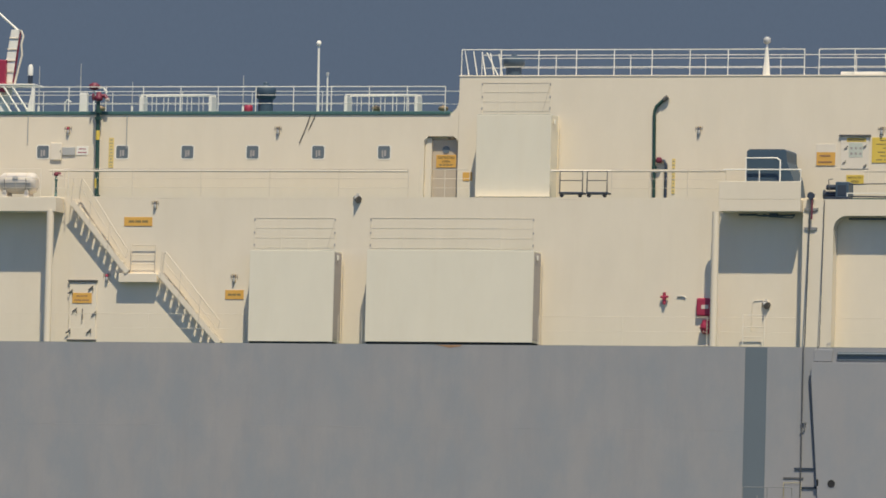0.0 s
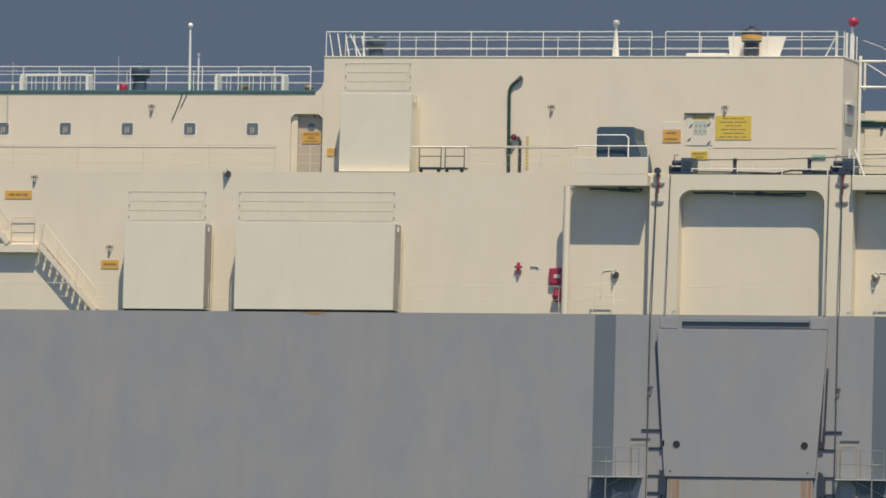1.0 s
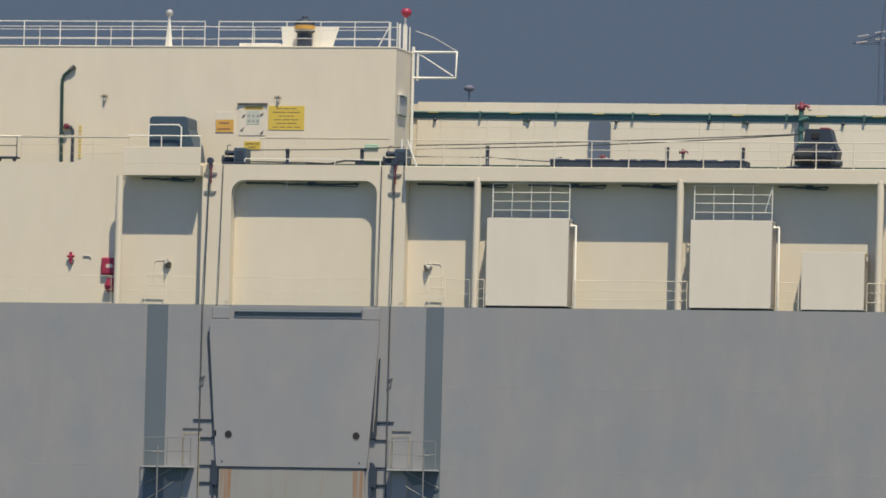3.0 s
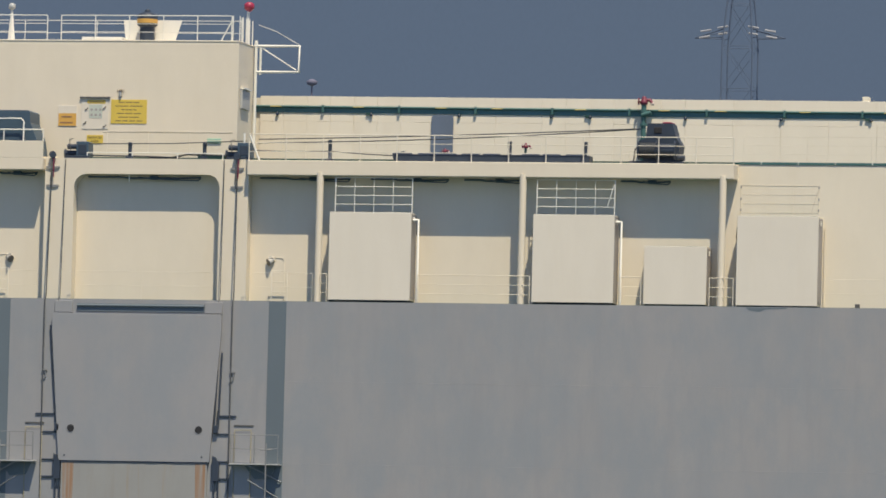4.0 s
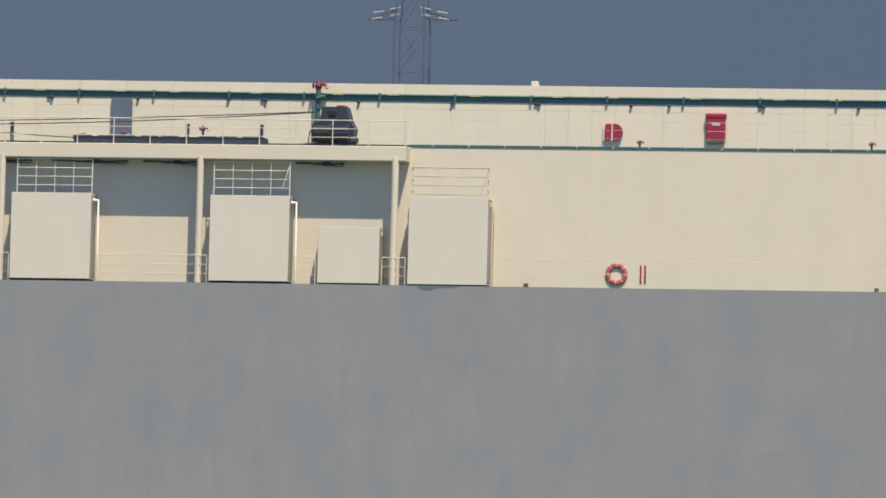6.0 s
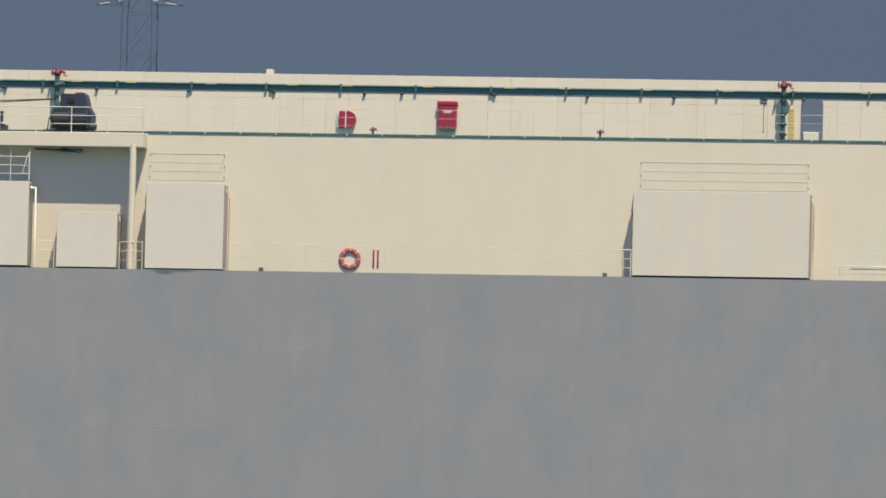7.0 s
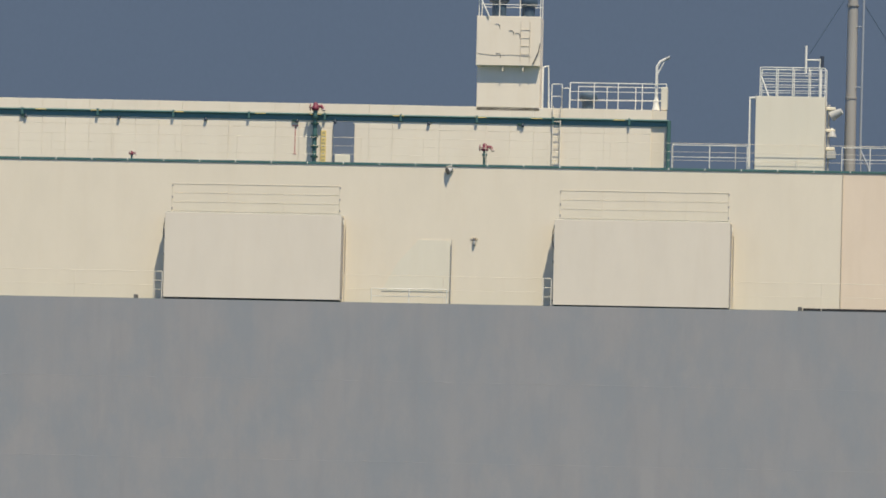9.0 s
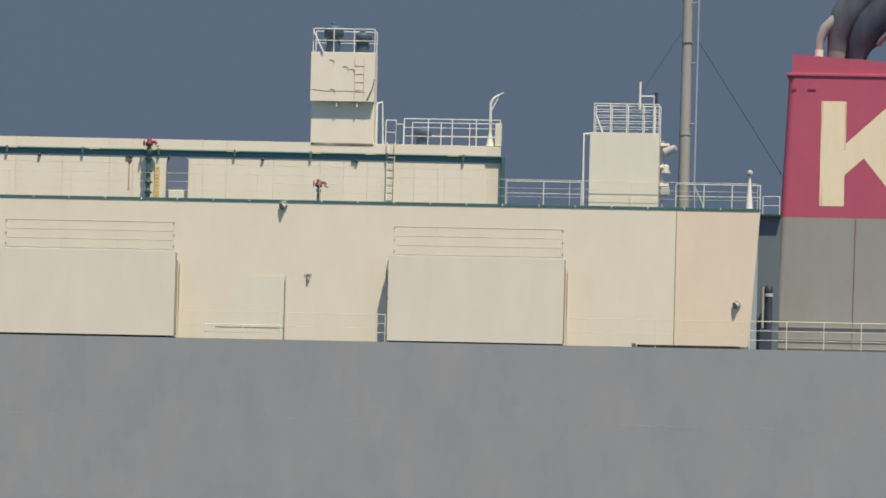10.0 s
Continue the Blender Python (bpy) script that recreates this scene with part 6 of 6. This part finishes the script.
def stern_gear():
    vent_box(-21.22, -18.55, 1.2, 2.4, 5.40, 8.21, "cream ventilation box standing on the after deck")
    for yy in (1.3, 2.3):
        railing(-21.08, -18.57, yy, 8.21, 1.12, 5, 0.65, "white tube railing round the box's top")
    strand("brace_bar", [(-21.05, 1.3, 9.0), (-20.75, 1.3, 8.21)], 0.035, WHITE, "slanting white brace of the railing", "brace")
    solid("box_ladder_rail", path(BM(), [(-21.45, 1.4, 5.33), (-21.45, 1.4, 8.15), (-21.25, 1.4, 8.15)], 0.05), WHITE, "white upright pipe beside the box", "pipe")
    ob = thing("aerial", -19.1, 2.0, 8.21, "small white aerial frame on the box", "aerial")
    part("pole", rod(BM(), (-19.37, 2, 9.2), (-19.37, 2, 10.25), 0.045, 8), WHITE, ob)
    part("pole", rod(BM(), (-18.8, 2, 8.21), (-18.8, 2, 9.75), 0.06, 8), WHITE, ob)
    part("cross_bar", rod(BM(), (-19.37, 2, 9.7), (-18.72, 2, 9.7), 0.03, 8), WHITE, ob)
    part("lamp", rod(BM(), (-18.75, 2, 9.4), (-18.75, 2, 9.85), 0.08, 10), NAVY, ob)
    ob = thing("searchlight", -18.3, 2.4, 5.33, "grey-green searchlight and horn on the box's side", "searchlight")
    part("post", rod(BM(), (-18.45, 2.2, 5.33), (-18.45, 2.2, 8.0), 0.05, 10), GREYPLATE, ob)
    for z in (7.85, 7.0, 6.3):
        part("bracket", bx(BM(), -18.55, -18.2, 2.1, 2.4, z - 0.07, z + 0.05, 0.02), PALE, ob)
    part("housing", rod(BM(), (-18.35, 2.2, 7.55), (-17.95, 2.1, 7.75), 0.2, 14, 0.12), GREYPLATE, ob)
    part("bell", lathe(BM(), [(0.18, 0), (0.12, 0.2), (0.05, 0.35)], -18.32, 2.2, 6.75, 14), GREYPLATE, ob)
    part("junction_box", bx(BM(), -18.5, -18.15, 2.0, 2.3, 5.9, 6.2, 0.02), GREYPLATE, ob)
    ob = thing("after_mast", -17.75, 3.0, 5.33, "tall grey tapered steel mast with a ladder rail", "mast")
    part("column", rod(BM(), (-17.66, 3.0, 5.33), (-17.66, 3.0, 17.5), 0.225, 20, 0.17), MASTGREY, ob)
    lr = part("ladder_rail", rod(BM(), (-17.25, 2.85, 5.9), (-17.22, 2.85, 17.5), 0.045, 8), MASTRAIL, ob)
    for k in range(5):
        part("rung", rod(BM(), (-17.5, 2.9, 6.4 + 2.35 * k), (-17.23, 2.85, 6.4 + 2.35 * k), 0.025, 6), MASTRAIL, lr)
    for z in (8.3, 11.9, 14.6):
        part("collar", rod(BM(), (-17.66, 3.0, z), (-17.66, 3.0, z + 0.07), 0.235, 20), MASTGREY, ob)
    part("rail_foot", path(BM(), [(-17.25, 2.85, 6.3), (-16.95, 2.85, 5.7), (-16.85, 2.85, 5.35)], 0.05, 8), MASTRAIL, ob)
    strand("stay_wire", [(-17.8, 3, 12.45), (-19.3, 2.6, 9.95)], 0.015, BLUEGREY, "dark stay wire from the mast", "wire rope")
    strand("stay_wire", [(-17.3, 3, 12.1), (-13.7, 5.2, 6.6)], 0.015, BLUEGREY, "dark stay wire from the mast", "wire rope")
    ob = thing("lamp_post", -15.1, 2.9, 5.33, "short tapered post with a ring lamp", "lamp post", "ring lamp posts")
    part("post", rod(BM(), (-15.1, 2.9, 5.33), (-15.1, 2.9, 6.75), 0.15, 12, 0.035), WHITE, ob)
    part("ring", lathe(BM(), [(0.06, 0), (0.11, 0.06), (0.11, 0.18), (0.06, 0.24)], -15.1, 2.9, 6.75, 14), GREYPLATE, ob)
    railing(-17.85, -14.6, 1.05, 5.33, 0.92, 2, 1.0, "white tube railing by the funnel")
    railing(-14.6, -13.95, 3.5, 5.33, 0.7, 2, 0.65, "short white railing between wall and funnel", r=0.014)
    railing(-24.4, -21.5, 1.05, 5.33, 0.92, 2, 1.45, "white tube railing between deckhouse and box")
    # funnel
    ob = thing("funnel", -8.5, 8, -0.13, "magenta ship funnel over a grey casing with a cream mark", "funnel")

    def tier(x0b, x0t, z0, z1, inset_b, inset_t):
        bm = BM()
        lo = [(x0b, 4.0 + inset_b), (-3.5 - x0b - 13.9, 4.0 + inset_b), (-3.5 - x0b - 13.9, 12), (x0b, 12)]
        hi = [(x0t, 4.0 + inset_t), (-3.5 - x0t - 13.9, 4.0 + inset_t), (-3.5 - x0t - 13.9, 12), (x0t, 12)]
        a = [bm.verts.new((x, y, z0)) for x, y in lo]
        b = [bm.verts.new((x, y, z1)) for x, y in hi]
        for i in range(4):
            bm.faces.new((a[i], a[(i + 1) % 4], b[(i + 1) % 4], b[i]))
        bm.faces.new(a[::-1])
        bm.faces.new(b)
        bmesh.ops.bevel(bm, geom=[e for e in bm.edges if abs(e.verts[0].co.z - e.verts[1].co.z) > 1], offset=0.25, segments=4, affect="EDGES", profile=0.5)
        return bm

    part("casing", tier(-14.18, -13.95, -0.13, 5.28, 0, 0), FUNGREY, ob, "grey funnel casing")
    shell = part("upper_casing", tier(-13.95, -13.72, 5.28, 10.85, 0.0, 0.0), MAGENTA, ob, "magenta upper casing")
    bm = BM()
    bx(bm, -13.82, -3.6, 3.95, 12, 10.78, 10.9, 0.02)
    part("lip", bm, MAGENTA, ob)
    part("cowl", slab(BM(), [(-13.6, 10.9), (-3.8, 10.9), (-3.8, 10.6), (-3.8, 10.95), (-13.6, 11.62)][0:2] + [(-3.8, 11.0), (-13.62, 11.64)], 4.15, 12), MAGENTA, ob)
    part("mark_bar", bx(BM(), -12.42, -11.49, 3.996, 4.03, 5.74, 9.82), CREAMMARK, shell, "cream painted mark")
    part("mark_edge", bx(BM(), -12.44, -12.33, 3.993, 4.0, 5.74, 9.82), MARKRUN, shell, "rust-streaked edge of the mark")
    part("mark_edge", bx(BM(), -11.52, -11.46, 3.993, 4.0, 7.9, 9.82), MARKRUN, shell, "rust-streaked edge of the mark")
    part("mark_arm", slab(BM(), [(-11.6, 8.05), (-11.6, 6.85), (-10.75, 7.62), (-9.6, 6.2), (-8.2, 6.2), (-9.9, 8.3), (-8.4, 9.82), (-9.75, 9.75)], 3.995, 4.03), CREAMMARK, shell, "cream painted mark")
    for x in (-13.6, -13.0, -12.85):
        part("vent_slot", bx(BM(), x, x + 0.18, 3.985, 4.02, 10.2, 10.28), MAROON, shell)
    part("drain_pipe", path(BM(), [(-11.05, 3.96, -0.1), (-11.0, 3.96, 5.25)], 0.016, 8), RUSTRUN, ob)
    part("corner_pipe", path(BM(), [(-14.1, 3.95, 0), (-13.95, 3.95, 5.25)], 0.035, 8), DOORTAN, ob)
    for z in (1.02, 0.55, 0.2):
        part("rubbing_bar", bx(BM(), -13.9, -3.6, 3.94, 4.02, z - 0.025, z + 0.025, 0.008), FUNGREY, ob)
    part("vertical_seam", bx(BM(), -12.36, -12.32, 3.985, 4.03, 9.83, 10.78), MAGENTA, shell)
    part("exhaust_pipe", horn(BM(), [(-12.66, 6, 11.0, 0.16), (-12.67, 6, 12.1, 0.16), (-12.62, 6, 12.45, 0.18), (-12.42, 6, 12.85, 0.22), (-12.0, 6, 13.2, 0.26), (-11.5, 6, 13.4, 0.28)]), MASTGREY, ob, "pale bent exhaust pipe")
    part("exhaust_sleeve", rod(BM(), (-12.66, 6, 11.1), (-12.66, 6, 12.0), 0.175, 16), RAILCREAM, ob, "pale sleeve round the exhaust pipe")
    part("exhaust_trunk", horn(BM(), [(-11.93, 6.2, 11.0, 0.40), (-11.92, 6.2, 11.9, 0.42), (-11.85, 6.2, 12.5, 0.52), (-11.55, 6.2, 13.2, 0.76), (-10.95, 6.2, 14.0, 0.95), (-9.9, 6.2, 14.8, 1.1), (-8.4, 6.2, 15.3, 1.1)], 28), SOOTGREY, ob, "smoke-stained swelling exhaust trunk")
    part("exhaust_trunk", horn(BM(), [(-11.15, 5.7, 11.0, 0.33), (-11.14, 5.7, 11.7, 0.36), (-11.05, 5.7, 12.2, 0.50), (-10.6, 5.7, 12.9, 0.74), (-9.8, 5.7, 13.6, 0.95), (-8.5, 5.7, 14.2, 1.0)], 28), SOOTNAVY, ob, "blackened exhaust trunk")
    part("exhaust_sleeve", rod(BM(), (-11.93, 6.2, 11.0), (-11.93, 6.2, 11.95), 0.43, 20), SOOTBROWN, ob, "browned sleeve of the exhaust trunk")
    part("exhaust_sleeve", rod(BM(), (-11.15, 5.7, 11.0), (-11.15, 5.7, 11.6), 0.37, 20), SOOTBROWN, ob, "browned sleeve of the exhaust trunk")
    part("exhaust_stub", horn(BM(), [(-10.35, 5.3, 12.15, 0.1), (-10.2, 5.2, 12.35, 0.12), (-9.95, 5.1, 12.6, 0.12)], 12), SOOTBROWN, ob)
    # machinery in the gap beside the funnel
    ob = thing("gap_ventilator", -14.3, 3.2, -0.13, "dark machinery pipe with a pale cap in the gap", "ventilator")
    part("pipe", rod(BM(), (-14.28, 3.2, -0.13), (-14.28, 3.2, 2.35), 0.15, 14), NAVY, ob)
    part("cap", lathe(BM(), [(0.17, 0), (0.18, 0.1), (0.12, 0.24)], -14.28, 3.2, 2.3, 14), NAVY, ob)
    part("collar", rod(BM(), (-14.28, 3.2, 2.12), (-14.28, 3.2, 2.25), 0.17, 14), GREYPLATE, ob)
    part("side_pipe", rod(BM(), (-14.5, 3.2, 0.9), (-14.5, 3.2, 2.5), 0.05, 8), GREYPLATE, ob)
    part("base_box", bx(BM(), -14.62, -14.15, 3.0, 3.6, -0.13, 0.85, 0.03), NAVY, ob)
    railing(-14.85, -2.0, -0.03, -0.13, 1.08, 3, 1.42, "white tube railing past the funnel", r=0.018, mat=RAILCREAM)
    # sun reaches this bulkhead, so a darker colour gives the gap's dimness
    solid("wall_inner", bx(BM(), -15.4, -13.9, 3.7, 3.9, -0.13, 5.25), BAND, "inner bulkhead behind the gap, darkened to blue-grey as if shaded", "wall", kind="structure")


def pylon():
    y = 900.0
    cx, top = -235.0, 132.0 - DECK
    ob = thing("transmission_pylon", cx, y, -DECK + 1.5, "lattice power pylon in haze-tinted grey with white arm markings", "pylon")
    base = -DECK + 1.5

    def half(z):
        return 2.15 + max(0.0, (30 - z)) * 0.085 if z < 92 else 2.15 - (z - 92) * 0.12
    zs = [base + (top - base) * i / 22 for i in range(23)]
    for sx in (-1, 1):
        for sy in (-1, 1):
            bm = path(BM(), [(cx + sx * half(z), y + sy * half(z), z) for z in zs], 0.12, 6)
            part("leg", bm, PYLON, ob)
    for a, b in zip(zs, zs[1:]):
        for sy in (-1, 1):
            bm = rod(BM(), (cx - half(a), y + sy * half(a), a), (cx + half(b), y + sy * half(b), b), 0.045, 5)
            rod(bm, (cx + half(a), y + sy * half(a), a), (cx - half(b), y + sy * half(b), b), 0.045, 5)
            rod(bm, (cx - half(a), y + sy * half(a), a), (cx + half(a), y + sy * half(a), a), 0.045, 5)
            part("lattice", bm, PYLON, ob)
    return ob, cx, y


ramp_bay()
portal_top()
walkway_gear()
after_part()
tower()
stern_gear()
PYL, PX, PY = pylon()


def pylon_arms(zarm):
    for s in (-1, 1):
        bm = BM()
        tip = (PX + s * 6.4, PY, zarm - 1.75)
        for yy in (-1.6, 1.6):
            rod(bm, (PX + s * 2.1, PY + yy, zarm - 0.6), tip, 0.09, 6)
            rod(bm, (PX + s * 2.1, PY + yy, zarm - 1.75), tip, 0.08, 6)
        part("arm", bm, PYLON, PYL)
        for a, b, dz in ((1.4, 2.9, -0.32), (3.8, 5.3, -0.45), (1.5, 2.8, -1.25), (4.0, 5.5, -1.3)):
            bm = rod(BM(), (PX + s * a, PY - 1.7, zarm + dz - 0.16 * (a - 2)), (PX + s * b, PY - 1.7, zarm + dz - 0.16 * (b - 2)), 0.15, 6)
            part("marking", bm, PYLONWHITE, PYL)


pylon_arms(93.2)


def far_red_pole():
    # plain pole made up to hold the far red spot, haze in its colour
    ob = thing("far_red_pole", -216.6, 570, -DECK + 1.5, "haze-tinted pole added on the far shore to carry a red spot", "mast")
    part("pole", rod(BM(), (-216.6, 570, -DECK + 1.5), (-216.6, 570, 57.0), 0.6, 8, 0.08), HAZERED, ob)
    part("head", lathe(BM(), [(0.12, 0), (0.5, 0.15), (0.6, 0.45), (0.2, 0.7)], -216.6, 570, 56.4, 10), HAZERED, ob, "red head tinted towards the haze colour")


far_red_pole()


def deck_edge_tabs():
    edge = bpy.data.objects["deck_edge"]
    at = tuple(edge["base"])
    me = link_mesh("tab", bx(BM(), -0.018, 0.018, -0.008, 0.01, -0.045, 0.045, 0.003), WHITE, (0, 0, 0))
    for i in range(34):
        ob = new("tab", me)
        ob.parent = edge
        ob.location = (-62.3 + 1.4 * i - at[0], 0.862 - at[1], 5.3 - at[2])


deck_edge_tabs()


# ---- panels of the deckhouse wall, each a piece of its own ----
def wall_panels():
    wall = bpy.data.objects["wall_panelled"]
    rows_ = ((5.36, 7.20), (7.204, 8.17))
    at = tuple(wall["base"])
    shared = {}
    rng = random.Random(4)
    x0 = -83.0
    while x0 < -25.9:
        w = 0.925 if rng.random() < 0.68 or x0 > -27.0 else 1.85
        for j, (z0, z1) in enumerate(rows_):
            if (w, j) not in shared:
                bm = bx(BM(), -w / 2 + 0.0026, w / 2 - 0.0026, -0.03, 0.03, 0, z1 - z0, 0.004)
                shared[w, j] = link_mesh("panel", bm, PANEL, (0, 0, 0))
            x = x0 + w / 2
            ob = new("panel", shared[w, j])
            ob.parent = wall
            ob.location = (x - at[0], 6.51 - at[1], z0 - at[2] - (x + 83.0) * 0.0024)
        x0 += w


wall_panels()
